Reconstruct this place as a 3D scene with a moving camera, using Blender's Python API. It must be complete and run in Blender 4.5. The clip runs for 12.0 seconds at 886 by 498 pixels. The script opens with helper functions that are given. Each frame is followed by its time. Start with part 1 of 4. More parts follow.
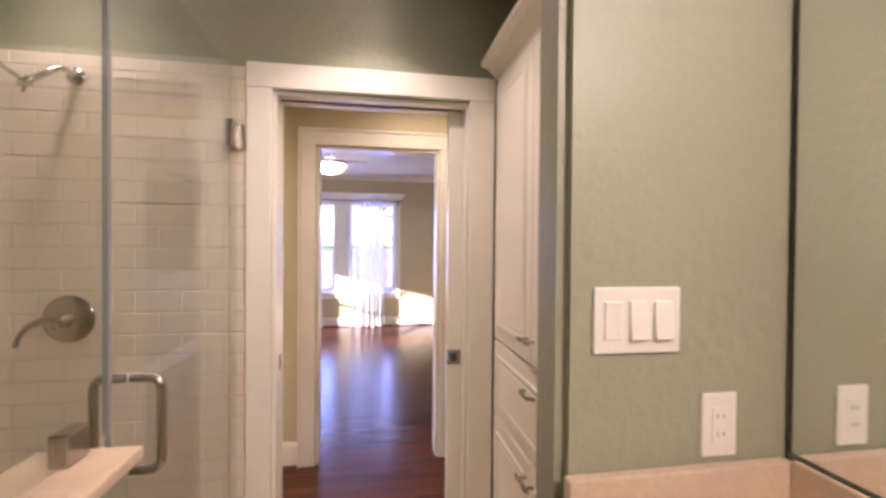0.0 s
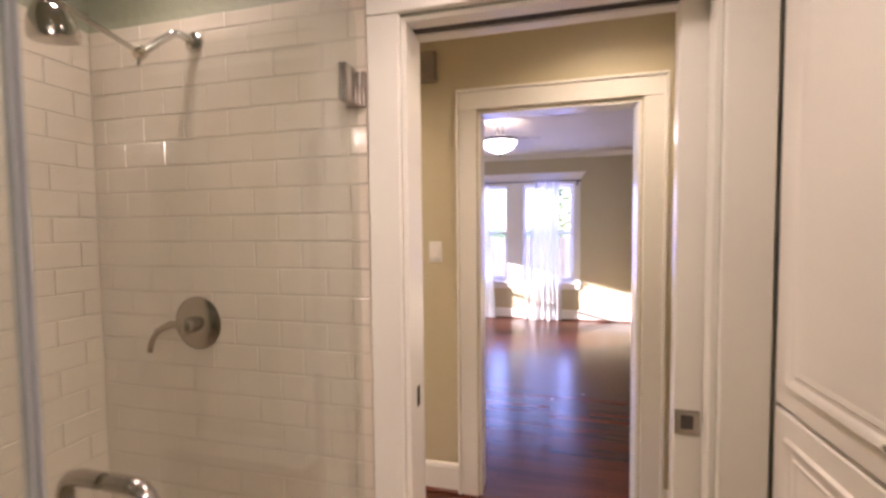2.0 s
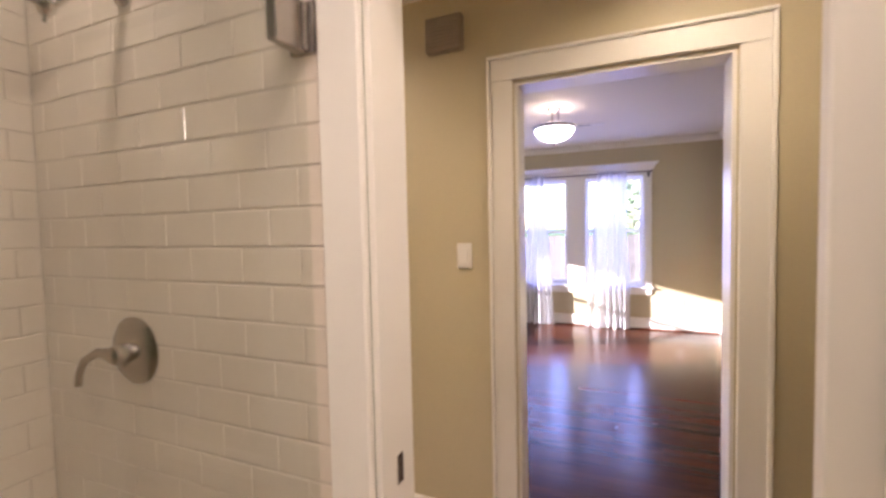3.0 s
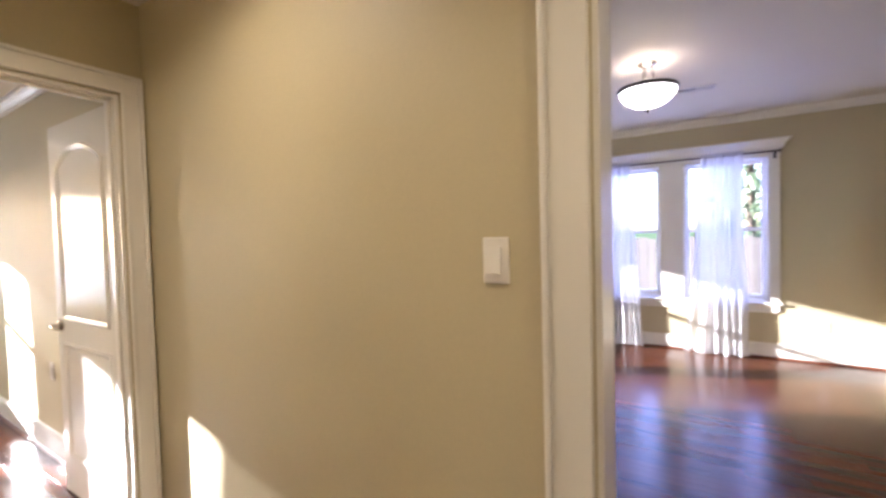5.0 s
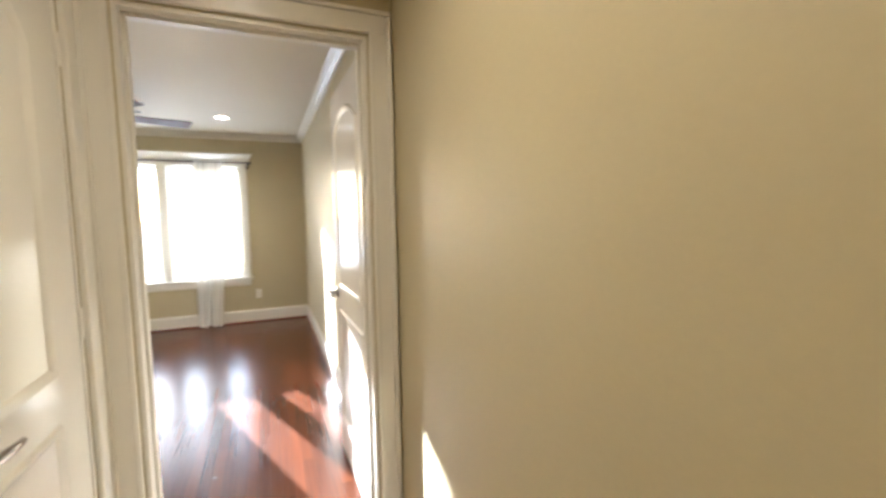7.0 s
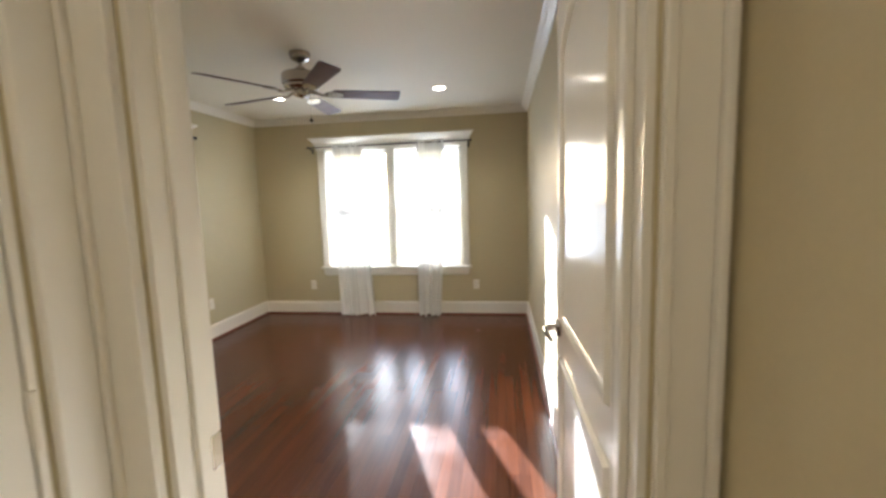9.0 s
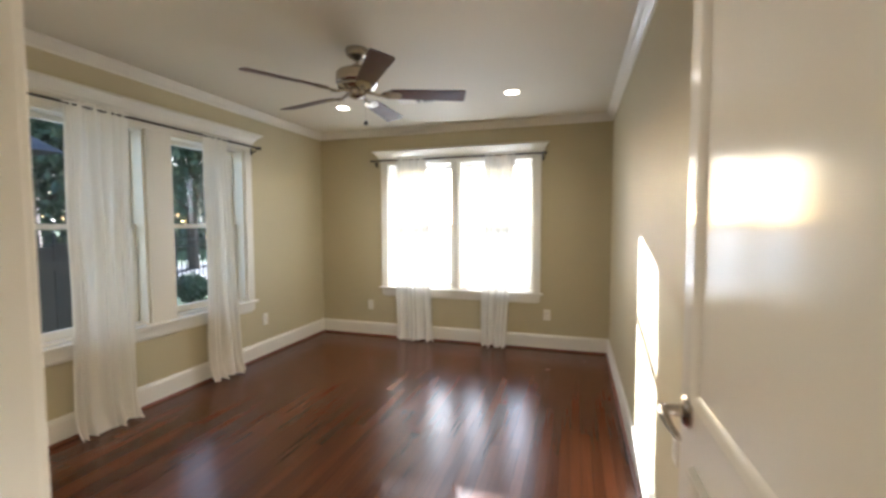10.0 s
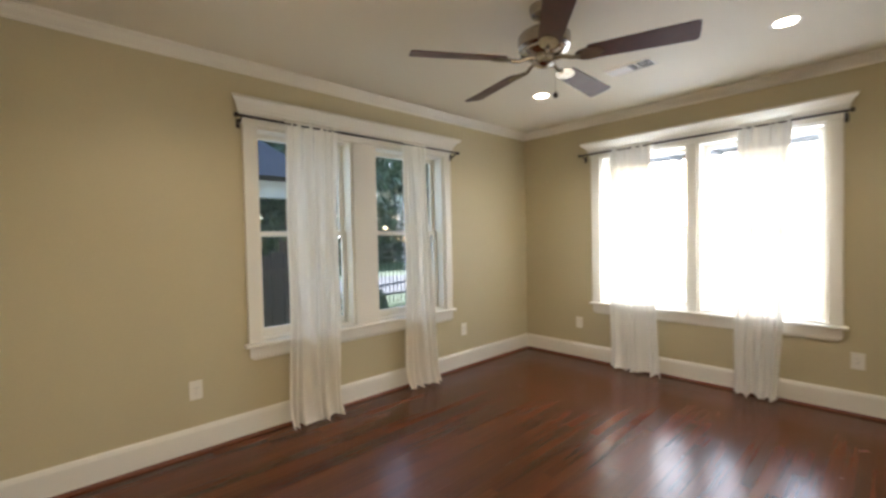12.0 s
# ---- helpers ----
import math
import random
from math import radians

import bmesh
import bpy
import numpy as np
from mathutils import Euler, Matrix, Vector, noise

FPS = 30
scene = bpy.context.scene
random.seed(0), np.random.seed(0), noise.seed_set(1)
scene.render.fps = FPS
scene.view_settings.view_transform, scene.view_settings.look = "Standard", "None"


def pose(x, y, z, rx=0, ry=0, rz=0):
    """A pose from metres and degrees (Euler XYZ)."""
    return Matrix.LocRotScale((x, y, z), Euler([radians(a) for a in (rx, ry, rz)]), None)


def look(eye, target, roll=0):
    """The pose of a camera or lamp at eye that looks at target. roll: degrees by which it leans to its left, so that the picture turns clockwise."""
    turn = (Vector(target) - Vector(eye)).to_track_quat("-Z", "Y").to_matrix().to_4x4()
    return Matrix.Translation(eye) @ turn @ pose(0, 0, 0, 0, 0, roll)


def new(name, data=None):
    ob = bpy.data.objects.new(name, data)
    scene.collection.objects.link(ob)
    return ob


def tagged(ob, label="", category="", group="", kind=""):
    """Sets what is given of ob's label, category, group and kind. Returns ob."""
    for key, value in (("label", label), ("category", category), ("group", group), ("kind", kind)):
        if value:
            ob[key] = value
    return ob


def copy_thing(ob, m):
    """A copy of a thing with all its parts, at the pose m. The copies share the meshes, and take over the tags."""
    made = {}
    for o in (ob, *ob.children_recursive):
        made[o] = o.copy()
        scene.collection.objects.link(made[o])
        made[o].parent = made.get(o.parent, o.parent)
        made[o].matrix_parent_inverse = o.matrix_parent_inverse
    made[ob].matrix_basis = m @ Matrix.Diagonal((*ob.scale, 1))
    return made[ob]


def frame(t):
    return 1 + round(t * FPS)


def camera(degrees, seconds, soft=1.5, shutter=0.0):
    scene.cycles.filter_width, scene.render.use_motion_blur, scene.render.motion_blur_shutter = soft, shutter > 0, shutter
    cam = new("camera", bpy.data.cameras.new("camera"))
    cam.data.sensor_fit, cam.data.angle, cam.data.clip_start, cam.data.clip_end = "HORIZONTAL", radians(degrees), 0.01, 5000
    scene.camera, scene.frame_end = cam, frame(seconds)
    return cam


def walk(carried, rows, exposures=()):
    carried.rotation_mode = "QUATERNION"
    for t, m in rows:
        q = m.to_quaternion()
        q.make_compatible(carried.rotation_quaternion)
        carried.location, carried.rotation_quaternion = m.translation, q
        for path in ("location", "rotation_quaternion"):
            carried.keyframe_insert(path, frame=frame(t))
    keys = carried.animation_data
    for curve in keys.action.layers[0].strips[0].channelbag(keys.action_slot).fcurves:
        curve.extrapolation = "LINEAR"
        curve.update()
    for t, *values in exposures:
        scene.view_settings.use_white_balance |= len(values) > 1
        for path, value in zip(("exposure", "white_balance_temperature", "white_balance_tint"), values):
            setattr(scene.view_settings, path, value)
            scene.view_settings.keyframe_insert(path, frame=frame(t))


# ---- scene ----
cam = camera(92.6, 12.0, soft=2.8, shutter=0.5)
PATH = [
    (0, (-0.412, 0.862, 1.435), (-0.087, 2.836, 1.41), 0.47),
    (0.5, (-0.402, 0.952, 1.456), (-0.275, 2.949, 1.423), -0.2),
    (1, (-0.400, 1.082, 1.462), (-0.496, 3.080, 1.413), -0.8),
    (1.5, (-0.425, 1.268, 1.449), (-0.729, 3.243, 1.372), -0.65),
    (2, (-0.406, 1.46, 1.445), (-0.893, 3.397, 1.349), -0.6),
    (2.5, (-0.36, 1.67, 1.449), (-1.033, 3.551, 1.353), -0.95),
    (4.3, (-0.455, 2.452, 1.406), (-1.328, 4.251, 1.333), -2.1),
    (4.5, (-0.483, 2.546, 1.404), (-1.402, 4.321, 1.341), -2.25),
    (5, (-0.557, 2.718, 1.385), (-1.625, 4.408, 1.32), -1.5),
    (5.5, (-0.642, 2.909, 1.374), (-1.937, 4.432, 1.316), -1.2),
    (6, (-0.767, 3.045, 1.364), (-2.266, 4.366, 1.279), -1.2),
    (6.5, (-0.940, 3.124, 1.345), (-2.628, 4.190, 1.230), -0.8),
    (7, (-1.154, 3.191, 1.377), (-2.995, 3.955, 1.211), -0.9),
    (7.5, (-1.401, 3.214, 1.421), (-3.338, 3.668, 1.222), -0.6),
    (9.3, (-2.316, 3.373, 1.347), (-4.271, 2.999, 1.15), -1.4),
    (9.5, (-2.409, 3.371, 1.328), (-4.354, 2.939, 1.159), -0.9),
    (10, (-2.629, 3.325, 1.329), (-4.535, 2.731, 1.212), -0.1),
    (10.5, (-2.807, 3.318, 1.312), (-4.618, 2.475, 1.217), -0.2),
    (11, (-2.951, 3.297, 1.294), (-4.621, 2.199, 1.214), -0.9),
    (11.5, (-3.082, 3.252, 1.279), (-4.602, 1.953, 1.215), -1.3),
    (12, (-3.187, 3.22, 1.257), (-4.555, 1.762, 1.21), -1.2),
]
EXPOSURES = [(0.0, 4.18, 5800, 28), (2.7, 4.12, 5800, 27), (4.5, 3.95, 5650, 19), (6.0, 4.0, 5650, 15), (7.5, 4.0, 5400, 9),
             (9.5, 3.42, 5550, 10), (12.0, 3.5, 5750, 11)]
walk(cam, [(t, look(eye, target, roll)) for t, eye, target, roll in PATH], EXPOSURES)

# ---- world, sun, lamps ----
SUN = Vector((1.0, 0.40, -0.250)).normalized()
world = bpy.data.worlds.new("sky_world")
scene.world = world
world.use_nodes = True
wn = world.node_tree
sky = wn.nodes.new("ShaderNodeTexSky")
sky.sky_type, sky.sun_disc = "NISHITA", False
sky.sun_elevation = math.asin(-SUN.z)
sky.sun_rotation = math.atan2(-SUN.x, -SUN.y)
wn.nodes["Background"].inputs["Strength"].default_value = 0.075
wn.links.new(sky.outputs["Color"], wn.nodes["Background"].inputs["Color"])
sun_data = bpy.data.lights.new("sun", "SUN")
sun_data.energy, sun_data.angle, sun_data.color = 5.0, radians(0.6), (1.0, 0.94, 0.86)
sun = new("sun", sun_data)
sun.matrix_world = look((0, 0, 0), SUN)
sun.location = (-20, -8, 6)


def area(name, eye, target, sx, sy, watts, color, disk=False, spread=180):
    d = bpy.data.lights.new(name, "AREA")
    d.energy, d.color = watts, color
    d.shape, d.size = ("DISK", sx) if disk else ("RECTANGLE", sx)
    if not disk:
        d.size_y = sy
    d.spread = radians(spread)
    ob = new(name, d)
    ob.matrix_world = look(eye, target)
    return ob


WARM, COOL = (1.0, 0.81, 0.60), (0.41, 0.44, 1.0)
W_X, S_Y, N_Y, C_Z = -7.18, 0.345, 3.67, 2.415
area("sky_west", (W_X - 0.30, 2.07, 1.35), (0, 2.07, 1.2), 1.75, 1.3, 3.0, (0.86, 0.92, 1.0))
area("sky_south", (-5.05, S_Y - 0.30, 1.35), (-5.05, 5, 1.2), 1.75, 1.3, 0.38, (0.82, 0.88, 1.0))
area("sky_north", (-0.95, 8.29 + 0.32, 1.35), (-0.95, 0, 1.0), 1.8, 1.5, 4.4, COOL)
for x, y in ((-6.20, 2.81), (-6.19, 1.24), (-3.76, 2.81), (-3.76, 1.24)):
    area("bedroom_downlight", (x, y, C_Z - 0.02), (x, y, 0), 0.10, 0, 0.46, WARM, True, 130)
area("hall_downlight", (-1.80, 3.10, 2.46), (-1.80, 3.10, 0), 0.12, 0, 0.56, (1.0, 0.80, 0.54), True, 150)
# unseen second lamp, added to brighten the hall around the living room doorway
area("hall_downlight", (-0.10, 3.15, 2.46), (-0.10, 3.15, 0), 0.12, 0, 0.50, (1.0, 0.80, 0.50), True, 150)
# unseen lamp added to warm the kitchen backsplash; its ceiling position is a guess
area("kitchen_unseen_light", (1.55, 7.3, 2.55), (1.55, 7.6, 0), 0.15, 0, 0.45, WARM, True, 140)
area("bath_downlight", (-0.42, 2.18, 2.46), (-0.42, 2.18, 0), 0.12, 0, 0.38, WARM, True, 110)
area("bath_downlight", (-1.45, 2.30, 2.46), (-1.45, 2.30, 0), 0.12, 0, 0.08, WARM, True, 110)
area("vanity_light", (0.22, 0.45, 2.20), (-0.9, 1.0, 1.2), 0.7, 0.12, 1.60, WARM)

# ---- materials ----


def mat(name, base, rough=0.5, metal=0.0, vary=0.08, scale=3.0, grain=0.0, gscale=60.0, bump=0.0, bscale=200.0, coat=0.0, spec=0.5):
    m = bpy.data.materials.new(name)
    m.use_nodes = True
    nt = m.node_tree
    b = nt.nodes["Principled BSDF"]
    b.inputs["Roughness"].default_value = rough
    b.inputs["Metallic"].default_value = metal
    b.inputs["Coat Weight"].default_value = coat
    b.inputs["Specular IOR Level"].default_value = spec
    geo = nt.nodes.new("ShaderNodeNewGeometry")
    col = None
    for sc, amount in ((scale, vary), (gscale, grain)):
        if amount <= 0:
            continue
        n = nt.nodes.new("ShaderNodeTexNoise")
        n.inputs["Scale"].default_value, n.inputs["Detail"].default_value = sc, 4
        nt.links.new(geo.outputs["Position"], n.inputs["Vector"])
        r = nt.nodes.new("ShaderNodeMapRange")
        r.inputs["To Min"].default_value, r.inputs["To Max"].default_value = 1 - amount, 1 + amount
        r.inputs["From Min"].default_value, r.inputs["From Max"].default_value = 0.25, 0.75
        nt.links.new(n.outputs["Fac"], r.inputs["Value"])
        v = nt.nodes.new("ShaderNodeVectorMath")
        v.operation = "SCALE"
        if col is None:
            v.inputs[0].default_value = base
        else:
            nt.links.new(col, v.inputs[0])
        nt.links.new(r.outputs["Result"], v.inputs["Scale"])
        col = v.outputs["Vector"]
    if col is None:
        b.inputs["Base Color"].default_value = (*base, 1)
    else:
        nt.links.new(col, b.inputs["Base Color"])
    if bump:
        n = nt.nodes.new("ShaderNodeTexNoise")
        n.inputs["Scale"].default_value, n.inputs["Detail"].default_value = bscale, 3
        nt.links.new(geo.outputs["Position"], n.inputs["Vector"])
        bp = nt.nodes.new("ShaderNodeBump")
        bp.inputs["Strength"].default_value, bp.inputs["Distance"].default_value = bump, 0.003
        nt.links.new(n.outputs["Fac"], bp.inputs["Height"])
        nt.links.new(bp.outputs["Normal"], b.inputs["Normal"])
    return m


def wood(name, dark, light, rough=0.2, stretch=(3.0, 60.0, 60.0), tone=0.35, bump=0.05, grain=1.0, spec=0.5):
    """Grain along x, a tone of its own for each board."""
    m = bpy.data.materials.new(name)
    m.use_nodes = True
    nt = m.node_tree
    b = nt.nodes["Principled BSDF"]
    geo, info = nt.nodes.new("ShaderNodeNewGeometry"), nt.nodes.new("ShaderNodeObjectInfo")
    mp = nt.nodes.new("ShaderNodeMapping")
    mp.inputs["Scale"].default_value = stretch
    off = nt.nodes.new("ShaderNodeVectorMath")
    off.operation = "SCALE"
    off.inputs[0].default_value = (17.0, 31.0, 7.0)
    tot = nt.nodes.new("ShaderNodeMath")
    nt.links.new(info.outputs["Random"], tot.inputs[0])
    nt.links.new(geo.outputs["Random Per Island"], tot.inputs[1])
    nt.links.new(tot.outputs[0], off.inputs["Scale"])
    nt.links.new(geo.outputs["Position"], mp.inputs["Vector"])
    nt.links.new(off.outputs["Vector"], mp.inputs["Location"])
    n = nt.nodes.new("ShaderNodeTexNoise")
    n.inputs["Scale"].default_value, n.inputs["Detail"].default_value, n.inputs["Roughness"].default_value = 1.0, 6, 0.62
    nt.links.new(mp.outputs["Vector"], n.inputs["Vector"])
    fr = nt.nodes.new("ShaderNodeMath")
    fr.operation = "FRACT"
    nt.links.new(tot.outputs[0], fr.inputs[0])
    t = nt.nodes.new("ShaderNodeMath")
    t.operation = "MULTIPLY_ADD"
    t.inputs[1].default_value, t.inputs[2].default_value = tone, 0.15 - tone / 2
    nt.links.new(fr.outputs[0], t.inputs[0])
    ad = nt.nodes.new("ShaderNodeMath")
    gr = nt.nodes.new("ShaderNodeMath")
    gr.operation = "MULTIPLY_ADD"
    gr.inputs[1].default_value, gr.inputs[2].default_value = grain, 0.5 - grain / 2
    nt.links.new(n.outputs["Fac"], gr.inputs[0])
    nt.links.new(gr.outputs[0], ad.inputs[0])
    nt.links.new(t.outputs[0], ad.inputs[1])
    ramp = nt.nodes.new("ShaderNodeValToRGB")
    ramp.color_ramp.elements[0].position, ramp.color_ramp.elements[0].color = 0.25, (*dark, 1)
    ramp.color_ramp.elements[1].position, ramp.color_ramp.elements[1].color = 0.95, (*light, 1)
    nt.links.new(ad.outputs[0], ramp.inputs["Fac"])
    nt.links.new(ramp.outputs["Color"], b.inputs["Base Color"])
    rr = nt.nodes.new("ShaderNodeMapRange")
    rr.inputs["To Min"].default_value, rr.inputs["To Max"].default_value = rough * 0.75, rough * 1.3
    big = nt.nodes.new("ShaderNodeTexNoise")
    big.inputs["Scale"].default_value = 6.0
    nt.links.new(geo.outputs["Position"], big.inputs["Vector"])
    nt.links.new(big.outputs["Fac"], rr.inputs["Value"])
    nt.links.new(rr.outputs["Result"], b.inputs["Roughness"])
    b.inputs["Specular IOR Level"].default_value = spec
    bp = nt.nodes.new("ShaderNodeBump")
    bp.inputs["Strength"].default_value, bp.inputs["Distance"].default_value = bump, 0.002
    nt.links.new(n.outputs["Fac"], bp.inputs["Height"])
    nt.links.new(bp.outputs["Normal"], b.inputs["Normal"])
    return m


def emitter(name, color, strength):
    m = bpy.data.materials.new(name)
    m.use_nodes = True
    b = m.node_tree.nodes["Principled BSDF"]
    b.inputs["Base Color"].default_value = (0.8, 0.78, 0.74, 1)
    b.inputs["Emission Color"].default_value, b.inputs["Emission Strength"].default_value = (*color, 1), strength
    return m


def glass_mat(name, tint, gloss=1.0):
    m = bpy.data.materials.new(name)
    m.use_nodes = True
    nt = m.node_tree
    nt.nodes.remove(nt.nodes["Principled BSDF"])
    out = nt.nodes["Material Output"]
    tr, gl, mx, fr = (nt.nodes.new("ShaderNode" + k) for k in ("BsdfTransparent", "BsdfGlossy", "MixShader", "LayerWeight"))
    tr.inputs["Color"].default_value = (*tint, 1)
    gl.inputs["Roughness"].default_value = 0.02
    pw, k = nt.nodes.new("ShaderNodeMath"), nt.nodes.new("ShaderNodeMath")
    pw.operation, k.operation = "POWER", "MULTIPLY_ADD"
    pw.inputs[1].default_value = 4.0
    k.inputs[1].default_value, k.inputs[2].default_value = 0.40 * gloss, 0.020 * gloss
    nt.links.new(fr.outputs["Facing"], pw.inputs[0])
    nt.links.new(pw.outputs[0], k.inputs[0])
    nt.links.new(k.outputs[0], mx.inputs[0])
    nt.links.new(tr.outputs[0], mx.inputs[1])
    nt.links.new(gl.outputs[0], mx.inputs[2])
    nt.links.new(mx.outputs[0], out.inputs["Surface"])
    return m


def sheer_mat(name, color, clear, through_light=0.45):
    m = bpy.data.materials.new(name)
    m.use_nodes = True
    nt = m.node_tree
    nt.nodes.remove(nt.nodes["Principled BSDF"])
    out = nt.nodes["Material Output"]
    di, tl, tr, m1, m2 = (nt.nodes.new("ShaderNode" + k) for k in ("BsdfDiffuse", "BsdfTranslucent", "BsdfTransparent", "MixShader", "MixShader"))
    geo, n, r = (nt.nodes.new("ShaderNode" + k) for k in ("NewGeometry", "TexNoise", "MapRange"))
    mp = nt.nodes.new("ShaderNodeMapping")
    mp.inputs["Scale"].default_value = (220, 220, 30)
    n.inputs["Scale"].default_value = 1.0
    nt.links.new(geo.outputs["Position"], mp.inputs["Vector"])
    nt.links.new(mp.outputs["Vector"], n.inputs["Vector"])
    r.inputs["To Min"].default_value, r.inputs["To Max"].default_value = clear * 0.6, clear * 1.4
    nt.links.new(n.outputs["Fac"], r.inputs["Value"])
    di.inputs["Color"].default_value = tl.inputs["Color"].default_value = (*color, 1)
    m1.inputs[0].default_value = through_light
    nt.links.new(di.outputs[0], m1.inputs[1])
    nt.links.new(tl.outputs[0], m1.inputs[2])
    nt.links.new(r.outputs["Result"], m2.inputs[0])
    nt.links.new(m1.outputs[0], m2.inputs[1])
    nt.links.new(tr.outputs[0], m2.inputs[2])
    nt.links.new(m2.outputs[0], out.inputs["Surface"])
    return m


M_TAN = mat("tan_wall_paint", (0.535, 0.465, 0.29), 0.55, vary=0.03, scale=1.2, grain=0.02, gscale=90, bump=0.10, bscale=150)
M_GREEN = mat("sage_wall_paint", (0.33, 0.335, 0.235), 0.45, vary=0.04, scale=1.5, grain=0.02, gscale=80, bump=0.7, bscale=38)
M_CEIL = mat("ceiling_paint", (0.74, 0.69, 0.57), 0.7, vary=0.02, scale=1.0, bump=0.08, bscale=160)
M_TRIM = mat("white_gloss_trim", (0.80, 0.765, 0.68), 0.28, vary=0.025, scale=2.0, bump=0.03, bscale=60)
M_DOOR = mat("white_gloss_door", (0.80, 0.765, 0.68), 0.14, vary=0.025, scale=2.5, bump=0.025, bscale=14, spec=0.12)
M_CAB = mat("cream_cabinet_paint", (0.78, 0.73, 0.64), 0.35, vary=0.03, scale=3.0, bump=0.03, bscale=80)
M_TILE = mat("white_glazed_tile", (0.73, 0.65, 0.535), 0.10, vary=0.04, scale=5.0, bump=0.03, bscale=25)
M_GROUT = mat("grout", (0.60, 0.53, 0.43), 0.9, vary=0.1, scale=12)
M_STONE = mat("beige_stone", (0.62, 0.48, 0.35), 0.3, vary=0.12, scale=9, grain=0.08, gscale=90)
M_FLOOR = wood("red_brown_floor_boards", (0.028, 0.0080, 0.0036), (0.140, 0.042, 0.0160), 0.235, (2.2, 70.0, 70.0), 0.31, 0.02, grain=0.60, spec=0.38)
M_SHOE = wood("stained_shoe_moulding", (0.05, 0.014, 0.007), (0.18, 0.055, 0.022), 0.3)
M_BLADE = wood("mahogany_fan_blade", (0.030, 0.008, 0.006), (0.10, 0.028, 0.018), 0.42, (25.0, 25.0, 25.0))
M_NICKEL = mat("brushed_nickel", (0.47, 0.43, 0.38), 0.23, 1.0, vary=0.05, scale=30, bump=0.02, bscale=300)
M_CHROME = mat("chrome", (0.60, 0.57, 0.53), 0.14, 1.0, vary=0.02)
M_BRONZE = mat("dark_bronze_metal", (0.055, 0.045, 0.04), 0.4, 0.6, vary=0.1, scale=40)
M_PLASTIC = mat("white_plastic", (0.82, 0.78, 0.70), 0.3, vary=0.015)
M_SLOT = mat("dark_slot", (0.05, 0.045, 0.04), 0.6, vary=0.05)
M_BACK = mat("floor_underlay", (0.03, 0.012, 0.007), 0.6, vary=0.1)
M_GLASS = glass_mat("window_glass", (0.97, 0.98, 1.0))
M_SHOWER = glass_mat("shower_glass", (0.97, 0.985, 0.975), 1.8)
M_GEDGE = mat("glass_edge", (0.30, 0.31, 0.31), 0.2, vary=0.05, spec=0.8)
M_SHEER = sheer_mat("ivory_sheer_fabric", (0.92, 0.91, 0.87), 0.035, 0.035)
M_SHEER3 = sheer_mat("cream_sheer_fabric", (0.95, 0.91, 0.82), 0.06, 0.30)
M_SHEER2 = sheer_mat("white_sheer_fabric", (0.74, 0.73, 0.74), 0.18, 0.26)
# clearness set by how much sun the added side curtain lets through
M_SHEER4 = sheer_mat("sun_softening_sheer", (0.90, 0.89, 0.88), 0.32, 0.25)
M_MIRROR = mat("mirror_silver", (0.88, 0.90, 0.88), 0.01, 1.0, vary=0.0)
M_BULB = emitter("lamp_lens", (1.0, 0.86, 0.66), 2.0)
M_BOWL = emitter("frosted_lamp_bowl", (1.0, 0.93, 0.82), 0.8)
M_DARKWOOD = wood("dark_kitchen_wood", (0.035, 0.016, 0.009), (0.10, 0.05, 0.028), 0.35)
M_MOSAIC = mat("mosaic_glass_tile", (0.33, 0.27, 0.19), 0.15, vary=0.35, scale=25)
M_GRANITE = mat("speckled_granite", (0.42, 0.37, 0.34), 0.2, vary=0.3, scale=60, grain=0.3, gscale=160)
M_GRASS = mat("lawn", (0.055, 0.09, 0.035), 0.95, vary=0.4, scale=2, grain=0.4, gscale=40, spec=0.1)
# pale colour stands in for the glare on the ground west of the house
M_ROAD = mat("pale_glare_ground", (0.30, 0.30, 0.30), 0.8, vary=0.15, scale=1.5)
M_STREET = mat("grey_asphalt", (0.085, 0.09, 0.105), 0.9, vary=0.2, scale=1.2, grain=0.2, gscale=60, spec=0.1)
M_CHIME = mat("taupe_ribbed_plastic", (0.30, 0.245, 0.18), 0.45, vary=0.08, scale=20)
M_FENCE = wood("weathered_fence_boards", (0.035, 0.030, 0.03), (0.10, 0.085, 0.08), 0.8, (40, 40, 3))
M_IRON = mat("black_iron", (0.02, 0.02, 0.022), 0.5, 0.5, vary=0.1)
M_LEAF = mat("leaf_green", (0.075, 0.105, 0.055), 0.5, vary=0.6, scale=3, grain=0.4, gscale=14)
M_BARK = mat("bark", (0.09, 0.065, 0.045), 0.9, vary=0.3, scale=12, bump=0.5, bscale=30)
M_SHINGLE = mat("dark_roof_shingle", (0.05, 0.047, 0.055), 0.9, vary=0.3, scale=6, grain=0.3, gscale=40)
M_SIDING = mat("white_siding", (0.60, 0.60, 0.60), 0.6, vary=0.06)
M_EAVE = mat("grey_eave_boards", (0.20, 0.21, 0.22), 0.7, vary=0.1)

# ---- building helpers ----


def part(name, bm, material, parent=None, label="", smooth=False):
    bmesh.ops.recalc_face_normals(bm, faces=bm.faces)
    me = bpy.data.meshes.new(name)
    bm.to_mesh(me)
    bm.free()
    for m in (material if isinstance(material, (list, tuple)) else (material,)):
        me.materials.append(m)
    if smooth:
        for p in me.polygons:
            p.use_smooth = True
        me.set_sharp_from_angle(angle=radians(38))
    ob = new(name, me)
    ob.parent = parent
    if label:
        ob["label"] = label
    return ob


